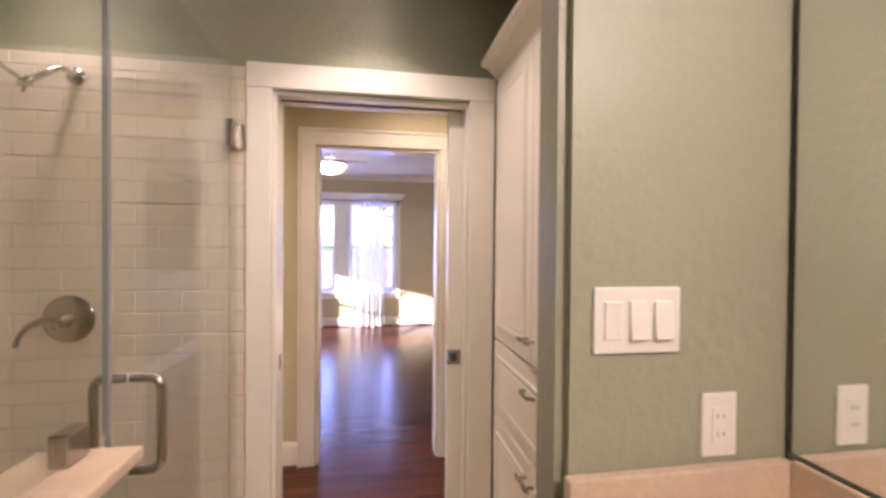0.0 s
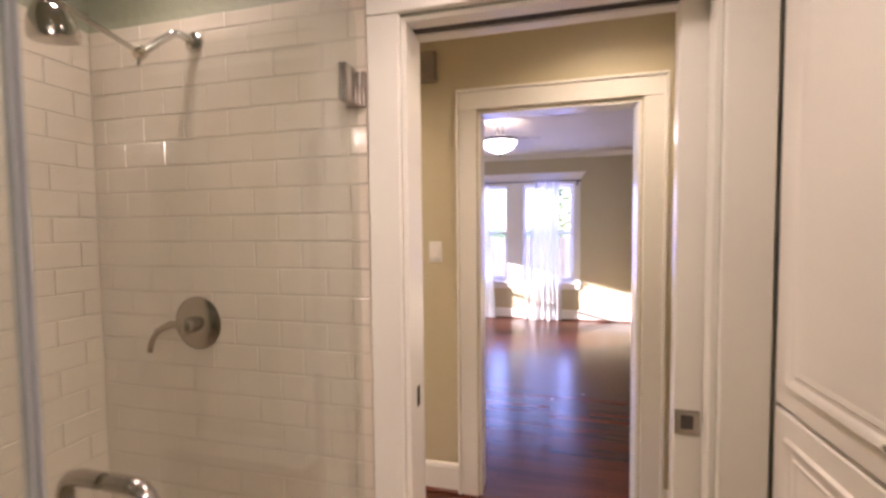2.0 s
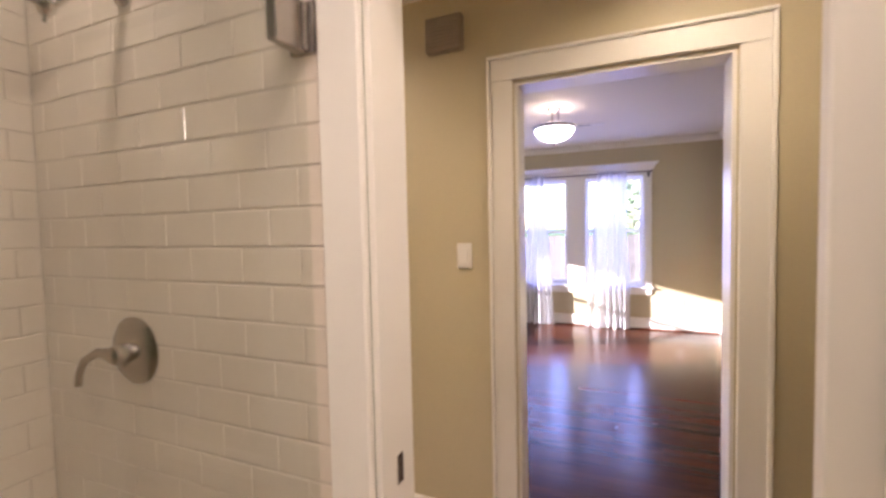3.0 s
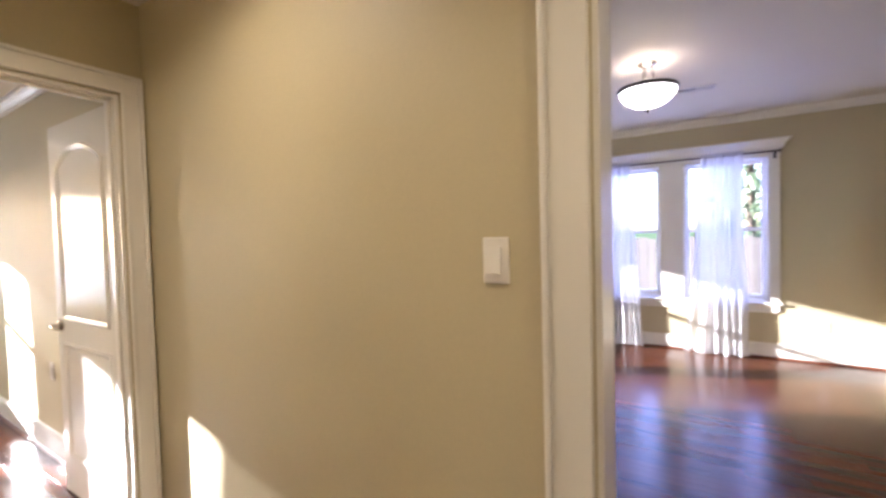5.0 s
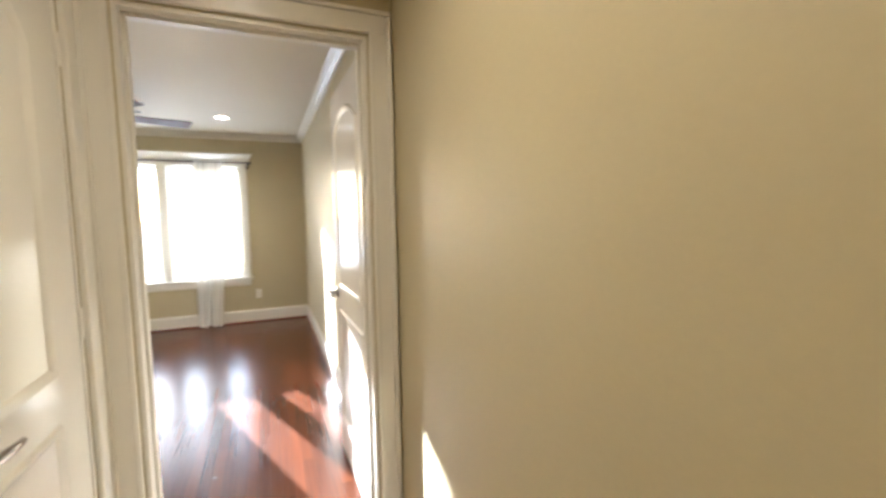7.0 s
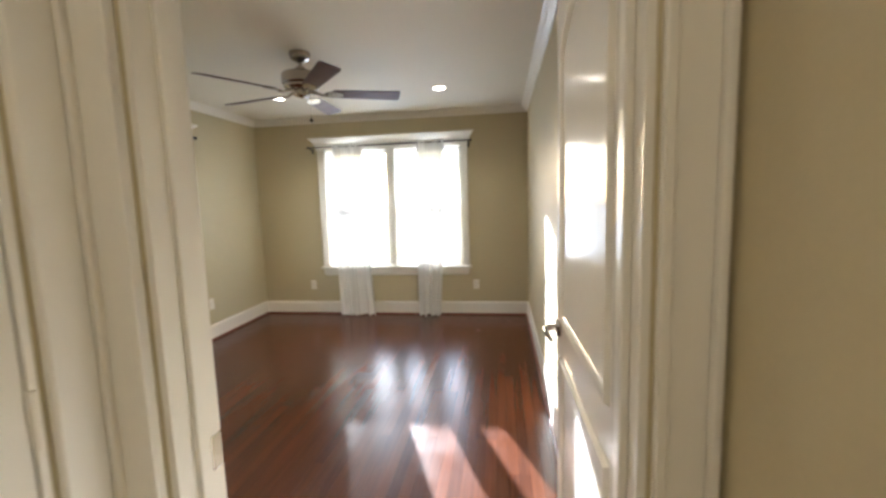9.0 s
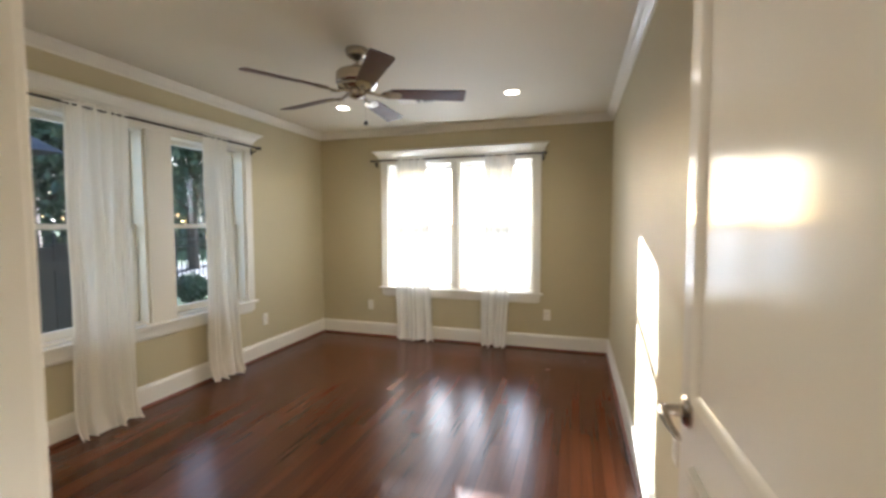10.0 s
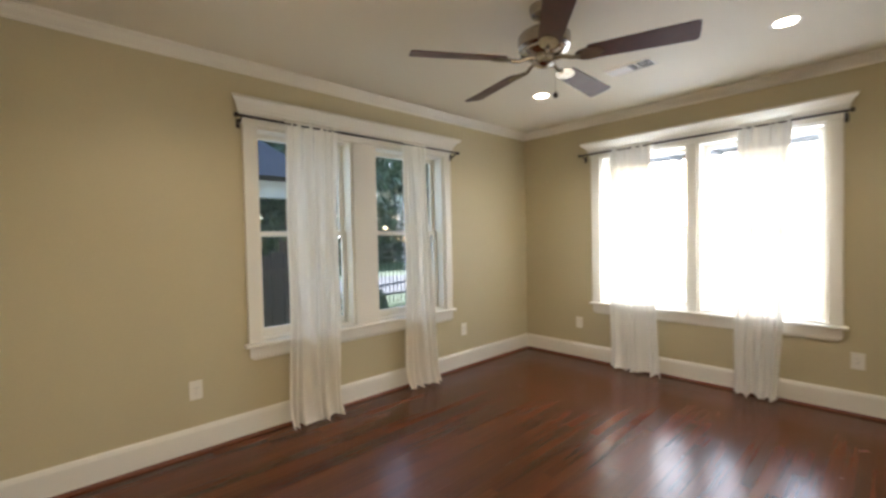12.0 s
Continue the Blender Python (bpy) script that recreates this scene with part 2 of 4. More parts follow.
def thing(name, m, label, category, group="", kind=""):
    e = new(name)
    e.empty_display_size = 0.05
    e.matrix_world = m
    return tagged(e, label, category, group, kind)


def box(x0, x1, y0, y1, z0, z1, bevel=0.0, bm=None, seg=1):
    bm = bm or bmesh.new()
    made = bmesh.ops.create_cube(bm, size=1.0)["verts"]
    for v in made:
        v.co = Vector(((x0 + x1) / 2 + v.co.x * (x1 - x0), (y0 + y1) / 2 + v.co.y * (y1 - y0), (z0 + z1) / 2 + v.co.z * (z1 - z0)))
    if bevel:
        edges = list({e for v in made for e in v.link_edges})
        bmesh.ops.bevel(bm, geom=edges, offset=bevel, segments=seg, affect="EDGES", profile=0.5)
    return bm


def lathe(profile, n=32, bm=None, m=None):
    """Turned shape: (radius, z) pairs about z."""
    bm = bm or bmesh.new()
    m = m or Matrix.Identity(4)
    rings = []
    for r, z in profile:
        if r < 1e-5:
            rings.append([bm.verts.new(m @ Vector((0, 0, z)))])
        else:
            rings.append([bm.verts.new(m @ Vector((r * math.cos(2 * math.pi * k / n), r * math.sin(2 * math.pi * k / n), z))) for k in range(n)])
    for a, b in zip(rings, rings[1:]):
        for k in range(n):
            j = (k + 1) % n
            if len(a) == 1 and len(b) > 1:
                bm.faces.new((a[0], b[k], b[j]))
            elif len(b) == 1 and len(a) > 1:
                bm.faces.new((a[k], a[j], b[0]))
            elif len(a) > 1:
                bm.faces.new((a[k], a[j], b[j], b[k]))
    for ring in (rings[0], rings[-1]):
        if len(ring) > 1:
            bm.faces.new(ring)
    return bm


def tube(points, r, n=12, bm=None, radii=None):
    """A round bar through points."""
    bm = bm or bmesh.new()
    pts = [Vector(p) for p in points]
    rings, side = [], None
    for i, p in enumerate(pts):
        d = (pts[min(i + 1, len(pts) - 1)] - pts[max(i - 1, 0)]).normalized()
        if side is None:
            side = d.orthogonal().normalized()
        side = (side - d * side.dot(d)).normalized()
        up = d.cross(side)
        rr = radii[i] if radii else r
        rings.append([bm.verts.new(p + rr * (math.cos(2 * math.pi * k / n) * side + math.sin(2 * math.pi * k / n) * up)) for k in range(n)])
    for a, b in zip(rings, rings[1:]):
        for k in range(n):
            j = (k + 1) % n
            bm.faces.new((a[k], a[j], b[j], b[k]))
    bm.faces.new(rings[0])
    bm.faces.new(rings[-1])
    return bm


def arc(points, r, steps=6):
    """Rounds the inner corners of a polyline."""
    pts = [Vector(p) for p in points]
    out = [pts[0]]
    for a, b, c in zip(pts, pts[1:], pts[2:]):
        p, q = b + (a - b).normalized() * r, b + (c - b).normalized() * r
        for k in range(steps + 1):
            t = k / steps
            out.append((1 - t) ** 2 * p + 2 * t * (1 - t) * b + t * t * q)
    return out + [pts[-1]]


def strip(profile, u0, u1, bm=None, mitre=(0, 0)):
    """A moulding along x: profile of (d, z); mitre makes the ends grow with d."""
    bm = bm or bmesh.new()
    a = [bm.verts.new((u0 - mitre[0] * d, d, z)) for d, z in profile]
    b = [bm.verts.new((u1 + mitre[1] * d, d, z)) for d, z in profile]
    n = len(profile)
    for k in range(n):
        j = (k + 1) % n
        bm.faces.new((a[k], a[j], b[j], b[k]))
    bm.faces.new(a)
    bm.faces.new(b)
    return bm


def wall(name, along, u0, u1, c0, c1, z0, z1, holes, mats):
    """A wall with thickness and openings; mats: paint on the side of c0 and of c1."""
    us = sorted({u0, u1, *[h[0] for h in holes], *[h[1] for h in holes]})
    zs = sorted({z0, z1, *[h[2] for h in holes], *[h[3] for h in holes]})
    us, zs = [u for u in us if u0 <= u <= u1], [z for z in zs if z0 <= z <= z1]

    def solid(i, j):
        if not (0 <= i < len(us) - 1 and 0 <= j < len(zs) - 1):
            return False
        u, z = (us[i] + us[i + 1]) / 2, (zs[j] + zs[j + 1]) / 2
        return not any(h[0] < u < h[1] and h[2] < z < h[3] for h in holes)

    bm = bmesh.new()

    def quad(pts, k):
        f = bm.faces.new([bm.verts.new((u, c, z) if along == "x" else (c, u, z)) for u, c, z in pts])
        f.material_index = k

    for i in range(len(us) - 1):
        for j in range(len(zs) - 1):
            if not solid(i, j):
                continue
            a, b, p, q = us[i], us[i + 1], zs[j], zs[j + 1]
            quad([(a, c0, p), (b, c0, p), (b, c0, q), (a, c0, q)], 0)
            quad([(a, c1, p), (b, c1, p), (b, c1, q), (a, c1, q)], 1)
            if not solid(i - 1, j):
                quad([(a, c0, p), (a, c1, p), (a, c1, q), (a, c0, q)], 0)
            if not solid(i + 1, j):
                quad([(b, c0, p), (b, c1, p), (b, c1, q), (b, c0, q)], 0)
            if not solid(i, j - 1):
                quad([(a, c0, p), (b, c0, p), (b, c1, p), (a, c1, p)], 0)
            if not solid(i, j + 1):
                quad([(a, c0, q), (b, c0, q), (b, c1, q), (a, c1, q)], 0)
    bmesh.ops.remove_doubles(bm, verts=bm.verts, dist=0.0005)
    return tagged(part(name, bm, mats), name.replace("_", " ") + ", painted plaster", "wall", kind="structure")


# ---- structure ----
LIV_Z, HALL_Z = 2.58, 2.48
XH0, XH1 = -2.795, -2.915
wall_n = wall("wall_north_of_hall", "x", -7.31, 1.40, N_Y, N_Y + 0.13, 0, 2.75, [(-0.769, 0.02, 0, 2.052)], (M_TAN, M_TAN))
wall_bh = wall("wall_bath_and_hall", "x", -2.795, 1.40, 2.55, 2.68, 0, 2.75, [(-0.79, -0.03, 0, 2.005), (-2.685, -2.055, 0, 2.05)], (M_GREEN, M_TAN))
wall_be = wall("wall_bedroom_east", "y", 0.345, 3.67, XH1, XH0, 0, 2.75, [(2.778, 3.572, 0, 2.05)], (M_TAN, M_TAN))
wall_bw = wall("wall_bedroom_west", "y", 0.22, 3.67, W_X - 0.15, W_X, 0, 2.75, [(1.25, 2.015, 0.60, 2.02), (2.095, 2.90, 0.60, 2.02)], (M_SIDING, M_TAN))
wall_bs = wall("wall_bedroom_south", "x", -7.18, -2.915, S_Y - 0.15, S_Y, 0, 2.75, [(-4.935, -4.215, 0.60, 2.02), (-5.90, -5.145, 0.60, 2.02)], (M_SIDING, M_TAN))
wall_ln = wall("wall_living_north", "x", -4.0, 2.6, 8.29, 8.44, 0, 2.9, [(-1.79, -1.05, 0.57, 2.12), (-0.81, -0.04, 0.57, 2.12)], (M_TAN, M_SIDING))
wall_le = wall("wall_living_east", "y", 3.80, 8.29, 0.87, 1.01, 0, 2.9, [(5.2, 7.56, 1.045, 2.27)], (M_TAN, M_TAN))
wall_lw = wall("wall_living_west", "y", 3.80, 8.44, -4.15, -4.0, 0, 2.9, [(4.95, 5.95, 0.60, 1.72), (6.15, 7.15, 0.60, 1.72)], (M_SIDING, M_TAN))
wall_ke = wall("wall_kitchen_east", "y", 3.80, 8.29, 2.5, 2.6, 0, 2.9, [], (M_TAN, M_TAN))
wall_he = wall("wall_hall_east", "y", 2.68, 3.67, 1.30, 1.40, 0, 2.75, [], (M_TAN, M_TAN))
wall_bw2 = wall("wall_bath_west", "y", -1.1, 2.55, -1.99, -1.86, 0, 2.75, [], (M_GREEN, M_GREEN))
wall_bso = wall("wall_bath_south", "x", -1.99, 1.0, -1.2, -1.1, 0, 2.75, [], (M_GREEN, M_GREEN))
wall_bea = wall("wall_bath_east", "y", -1.1, 1.525, 0.345, 0.47, 0, 2.75, [], (M_GREEN, M_GREEN))
wall_cab = wall("wall_behind_linen_cabinet", "y", 1.64, 2.55, 0.60, 0.70, 0, 2.75, [], (M_GREEN, M_GREEN))
wall_clo = wall("wall_closet_back", "x", -2.795, -1.99, 2.0, 2.08, 0, 2.75, [], (M_TAN, M_TAN))

# stub wall with rounded corners beside the vanity
bm = box(-0.104, 0.70, 1.525, 1.64, 0, 2.75)
bmesh.ops.bevel(bm, geom=[e for e in bm.edges if abs(e.verts[0].co.x - e.verts[1].co.x) < 1e-4 and abs(e.verts[0].co.y - e.verts[1].co.y) < 1e-4 and e.verts[0].co.x < 0], offset=0.018, segments=5, affect="EDGES")
tagged(part("wall_stub_by_vanity", bm, M_GREEN, smooth=True), "sage green textured stub wall beside the vanity", "wall", kind="structure")

for name, (x0, x1, y0, y1, z), label in (
        ("ceiling_bedroom", (-7.18, XH1, S_Y, N_Y, C_Z), "flat cream painted bedroom ceiling"),
        ("ceiling_hall", (XH0, 1.30, 2.68, N_Y, HALL_Z), "flat cream painted hall ceiling"),
        ("ceiling_bath", (-1.86, 0.60, -1.1, 2.55, HALL_Z), "flat painted bathroom ceiling"),
        ("ceiling_living", (-4.0, 2.5, N_Y + 0.13, 8.29, LIV_Z), "flat painted living room ceiling")):
    tagged(part(name, box(x0, x1, y0, y1, z, z + 0.1), M_GREEN if "bath" in name else M_CEIL), label, "ceiling", kind="structure")
tagged(part("roof_slab", box(-7.4, 2.7, -1.3, 8.5, 2.92, 3.05), M_EAVE), "plain grey roof slab over the rooms", "roof", kind="structure")


def floor(name, x0, x1, y0, y1, label, m=None):
    return tagged(part(name, box(x0, x1, y0, y1, -0.12, -0.012), m or M_BACK), label, "floor", kind="structure")


floor_bed = floor("floor_bedroom", -7.18, -2.855, S_Y, N_Y, "glossy red-brown hardwood strip floor")
floor_hall = floor("floor_hall", -2.855, 1.30, 2.615, N_Y + 0.065, "glossy red-brown hardwood strip floor in hall")
floor_liv = floor("floor_living", -4.0, 2.5, N_Y + 0.065, 8.29, "glossy red-brown hardwood strip floor in living room")
floor_bath = tagged(part("floor_bath", box(-1.86, 0.6, -1.1, 2.615, -0.12, 0.0), M_STONE), "beige stone bathroom floor", "floor", kind="structure")


# ---- trims ----
BASE = [(0, 0), (0.018, 0), (0.018, 0.135), (0.013, 0.150), (0.007, 0.160), (0, 0.160)]
SHOE = [(0, 0), (0.034, 0), (0.034, 0.006), (0.030, 0.014), (0.024, 0.019), (0, 0.019)]
CROWN = [(0, 0), (0.010, 0), (0.012, 0.012), (0.024, 0.020), (0.040, 0.034), (0.052, 0.052), (0.062, 0.058), (0.064, 0.070), (0, 0.070)]


def run(name, x, y, rz, length, profile, z, material, label, mitre=(0, 0)):
    ob = part(name, strip(profile, 0, length, mitre=mitre), material)
    ob.matrix_world = pose(x, y, z, 0, 0, rz)
    return tagged(ob, label, "moulding", kind="structure")


def skirt(x, y, rz, length):
    run("baseboard", x, y, rz, length, BASE, 0, M_TRIM, "tall white painted baseboard along the wall")
    run("trim", x, y, rz, length, SHOE, 0, M_SHOE, "thin red-brown shoe moulding on the floor")


def crown(x, y, rz, length, z):
    run("crown_trim", x, y, rz, length, CROWN, z - 0.070, M_TRIM, "white stepped crown moulding under the ceiling")


# local y of a run points into the room: 0 north, 90 west, 180 south, -90 east
skirt(-7.18, S_Y, 0, 4.265), crown(-7.18, S_Y, 0, 4.265, C_Z)
skirt(-7.18, N_Y, -90, 3.325), crown(-7.18, N_Y, -90, 3.325, C_Z)
skirt(XH1, N_Y, 180, 4.265), crown(XH1, N_Y, 180, 4.265, C_Z)
skirt(XH1, S_Y, 90, 2.31), crown(XH1, S_Y, 90, 3.325, C_Z)
skirt(-0.884, N_Y, 180, 1.911), skirt(1.30, N_Y, 180, 1.165)
skirt(-1.958, 2.68, 0, 1.06), skirt(0.11, 2.68, 0, 1.19)
skirt(0.87, 8.29, 180, 4.87), crown(0.87, 8.29, 180, 4.87, LIV_Z)
skirt(0.87, 3.80, 90, 4.49), crown(0.87, 3.80, 90, 4.49, LIV_Z)
skirt(-4.0, 8.29, -90, 4.49), crown(-4.0, 8.29, -90, 4.49, LIV_Z)
crown(-4.0, 3.80, 0, 4.87, LIV_Z), skirt(-4.0, 3.80, 0, 3.08)


def casing(name, m, u0, u1, top, depth, width=0.105, hinge=None, category="door frame", jambs=True):
    """A door frame in local x along the wall, y into the room; jamb and boards on this face."""
    e = thing(name, m, "white gloss painted door casing and jamb", category, kind="structure")
    w = width
    for a, b, c, d in ((u0 - w, u0 - 0.006, 0, top + w), (u1 + 0.006, u1 + w, 0, top + w)):
        part("casing_board", box(a, b, 0, 0.018, c, d - w + 0.006, 0.003), M_TRIM, e)
    part("head_board", box(u0 - w, u1 + w, 0, 0.019, top + 0.006, top + w, 0.003), M_TRIM, e)
    band = 0.016
    part("back_band", box(u0 - w - band, u0 - w, 0, 0.028, 0, top + w, 0.005, seg=2), M_TRIM, e)
    part("back_band", box(u1 + w, u1 + w + band, 0, 0.028, 0, top + w, 0.005, seg=2), M_TRIM, e)
    part("back_band", box(u0 - w - band, u1 + w + band, 0, 0.029, top + w, top + w + band, 0.005, seg=2), M_TRIM, e)
    t = 0.014
    if not jambs:
        return e
    part("jamb", box(u0, u0 + t, -depth, 0.0, 0, top, 0.001), M_TRIM, e)
    part("jamb", box(u1 - t, u1, -depth, 0.0, 0, top, 0.001), M_TRIM, e)
    part("jamb", box(u0 + t, u1 - t, -depth, 0.0, top - t, top, 0.001), M_TRIM, e)
    return e


# frames of the openings: local x runs along the wall, local y into the room that sees it
cas_liv = casing("door_frame_living", pose(0, N_Y, 0, 0, 0, 180), -0.02, 0.769, 2.052, 0.13, 0.097)
cas_bed = casing("door_frame_bedroom", pose(XH0, 0, 0, 0, 0, -90), -3.572, -2.778, 2.05, 0.12, 0.074)
cas_clo = casing("door_frame_closet", pose(0, 2.68, 0), -2.685, -2.055, 2.05, 0.13, 0.078)
cas_bath_hall = casing("door_frame_bath_hall_side", pose(0, 2.68, 0), -0.79, -0.03, 2.005, 0.02, 0.09, jambs=False)
# door stops in the bedroom frame
for a, b in ((-3.558, -3.544), (-2.803, -2.792)):
    part("stop", box(a, b, -0.078, -0.045, 0, 2.036, 0.002), M_TRIM, cas_bed)
part("stop", box(-3.544, -2.803, -0.078, -0.045, 2.022, 2.036, 0.002), M_TRIM, cas_bed)
for a, b in ((-3.592, -3.5755), (-2.7745, -2.758)):
    part("inner_bead", box(a, b, 0.0185, 0.026, 0, 2.066, 0.003, seg=2), M_TRIM, cas_bed)
part("inner_bead", box(-3.5750, -2.7750, 0.0195, 0.026, 2.055, 2.069, 0.003, seg=2), M_TRIM, cas_bed)
part("strike_plate", box(-2.794, -2.7915, -0.118, -0.088, 0.86, 0.93, 0.001), M_NICKEL, cas_bed, "nickel strike plate")
# boards on the bedroom side
for a, b in ((2.673, 2.772), (3.578, 3.655)):
    part("casing_board", box(-b, -a, -0.140, -0.1205, 0, 2.056, 0.003), M_TRIM, cas_bed)
part("head_board", box(-3.655, -2.673, -0.141, -0.1205, 2.057, 2.155, 0.003), M_TRIM, cas_bed)
# living side boards
for a, b in ((-0.132, -0.026), (0.775, 0.881)):
    part("casing_board", box(a, b, -0.150, -0.1305, 0, 2.06, 0.003), M_TRIM, cas_liv)
part("head_board", box(-0.132, 0.881, -0.151, -0.1305, 2.061, 2.167, 0.003), M_TRIM, cas_liv)

# bathroom pocket door frame, with the door slid away in the wall
cas_bath = thing("door_frame_bath", pose(0, 2.55, 0, 0, 0, 180), "flat white casing round a pocket door opening", "door frame", kind="structure")
part("casing_board", box(-0.072, 0.030, 0, 0.020, 0, 2.01, 0.003), M_TRIM, cas_bath)
part("casing_board", box(0.790, 0.880, 0, 0.020, 0, 2.01, 0.003), M_TRIM, cas_bath)
part("head_board", box(-0.075, 0.880, 0, 0.021, 2.011, 2.105, 0.003), M_TRIM, cas_bath)
part("jamb", box(0.776, 0.790, -0.13, 0.0, 0, 2.005, 0.001), M_TRIM, cas_bath)
part("split_jamb", box(0.030, 0.044, -0.045, 0.0, 0, 2.005, 0.001), M_TRIM, cas_bath)
part("split_jamb", box(0.030, 0.044, -0.13, -0.088, 0, 2.005, 0.001), M_TRIM, cas_bath)
part("head_jamb", box(0.044, 0.776, -0.045, 0.0, 1.991, 2.005, 0.001), M_TRIM, cas_bath)
part("head_jamb", box(0.044, 0.776, -0.13, -0.088, 1.991, 2.005, 0.001), M_TRIM, cas_bath)
part("track", box(0.044, 0.776, -0.086, -0.047, 1.997, 2.004), M_SLOT, cas_bath)
part("strike_plate", box(0.7735, 0.7765, -0.078, -0.055, 0.93, 0.99, 0.001), M_NICKEL, cas_bath, "nickel strike plate")
pocket = thing("door_pocket", pose(0, 2.55, 0, 0, 0, 180), "white pocket door slid into the wall, edge showing", "door", kind="structure")
part("leaf", box(0.032, 0.106, -0.083, -0.050, 0.01, 1.985, 0.003), M_DOOR, pocket)
edge_pull = part("edge_pull", box(0.048, 0.104, -0.050, -0.0475, 0.93, 0.992, 0.001), M_NICKEL, pocket, "square brushed nickel flush pull")
part("latch_slot", box(0.062, 0.090, -0.0476, -0.0466, 0.945, 0.977), M_SLOT, edge_pull)


def ring(outline, width, height, d0, bm=None):
    """A raised bead along a closed outline of (u, z), standing on the plane y = d0."""
    bm = bm or bmesh.new()
    cx, cz = sum(p[0] for p in outline) / len(outline), sum(p[1] for p in outline) / len(outline)
    n = len(outline)
    ups = []
    for k in range(n):
        a, b, c = (Vector(outline[(k + j) % n]) for j in (-1, 0, 1))
        d1, d2 = (b - a).normalized(), (c - b).normalized()
        nrm = Vector((-(d1 + d2).y, (d1 + d2).x))
        nrm = nrm.normalized() / max(0.5, math.sqrt((1 + d1.dot(d2)) / 2))
        if nrm.dot(Vector((cx, cz)) - b) < 0:
            nrm = -nrm
        ups.append([bm.verts.new((b.x + nrm.x * width * f, d0 + h, b.y + nrm.y * width * f)) for f, h in ((0, 0), (0.25, height), (0.6, height * 0.75), (1, 0))])
    for k in range(n):
        j = (k + 1) % n
        for i in range(3):
            bm.faces.new((ups[k][i], ups[j][i], ups[j][i + 1], ups[k][i + 1]))
    return bm


def arch_outline(u0, u1, z0, z1, rise):
    pts = [(u0, z0), (u1, z0), (u1, z1 - rise)]
    for k in range(1, 13):
        t = k / 13
        pts.append((u1 + (u0 - u1) * t, z1 - rise + rise * math.sin(math.pi * t) ** 0.8))
    return pts + [(u0, z1 - rise)]


def rect_outline(u0, u1, z0, z1):
    return [(u0, z0), (u1, z0), (u1, z1), (u0, z1)]


def lever(parent, u, z, d, s=1):
    """Round rose, short neck and a curved lever that points to the hinge side."""
    turn = Matrix.Translation((u, d, z)) @ Matrix.Rotation(-s * math.pi / 2, 4, "X")
    h = part("handle", lathe([(0.0, 0.0), (0.032, 0.0), (0.032, 0.005), (0.026, 0.011), (0.013, 0.014), (0.011, 0.046), (0.0, 0.048)], 28, m=turn), M_NICKEL, parent, "brushed nickel door lever", True)
    y = d + s * 0.046
    part("lever_bar", tube([(u + 0.010, y, z), (u - 0.020, y + s * 0.006, z + 0.002), (u - 0.065, y + s * 0.004, z - 0.003), (u - 0.105, y - s * 0.004, z - 0.010)], 0.008, 12, radii=[0.009, 0.010, 0.008, 0.0065]), M_NICKEL, h, smooth=True)


def door_leaf(name, m, w, height, label, knob_u):
    """Leaf from local x = 0 (hinge) to w, front face at y = 0, back at -0.036; arched upper and plain lower moulded panels."""
    e = thing(name, m, label, "door", kind="structure")
    part("leaf", box(0, w, -0.036, 0, 0.008, height, 0.002), M_DOOR, e)
    st = 0.100 if w > 0.6 else 0.120
    hinge_stile = 0.085 if w > 0.6 else 0.165
    for d, s in ((0.0, 1), (-0.036, -1)):
        part("panel_moulding", ring(arch_outline(hinge_stile, w - st, 0.975, height - 0.13, 0.10), 0.030, 0.011 * s, d), M_DOOR, e, smooth=True)
        part("panel_moulding", ring(rect_outline(hinge_stile, w - st, 0.22, 0.855), 0.030, 0.011 * s, d), M_DOOR, e, smooth=True)
    lever(e, knob_u, 0.945, 0.0, 1)
    lever(e, knob_u, 0.945, -0.036, -1)
    for z in (0.22, 1.03, 1.80):
        hg = part("hinge", tube([(-0.006, 0.004, z), (-0.006, 0.004, z + 0.09)], 0.007, 10), M_TRIM, e, "painted butt hinge")
        part("hinge_leaf", box(-0.003, -0.0005, -0.034, -0.002, z, z + 0.09), M_TRIM, hg)
    return e


# the bedroom door stands open, nearly flat against the north wall
door_leaf("door_bedroom", pose(-2.888, 3.565, 0, 0, 0, 181), 0.758, 2.03, "white gloss moulded panel door, wide open", 0.698)
# the closet door in the hall is shut
door_leaf("door_closet", pose(-2.668, 2.676, 0, 0, 0, 0), 0.596, 2.03, "white gloss arched panel closet door, shut", 0.535)


# ---- windows ----
HEAD = [(0, 0), (0.022, 0), (0.024, 0.016), (0.030, 0.024), (0.034, 0.034), (0.060, 0.060), (0.084, 0.074), (0.090, 0.080), (0.090, 0.094), (0, 0.094)]


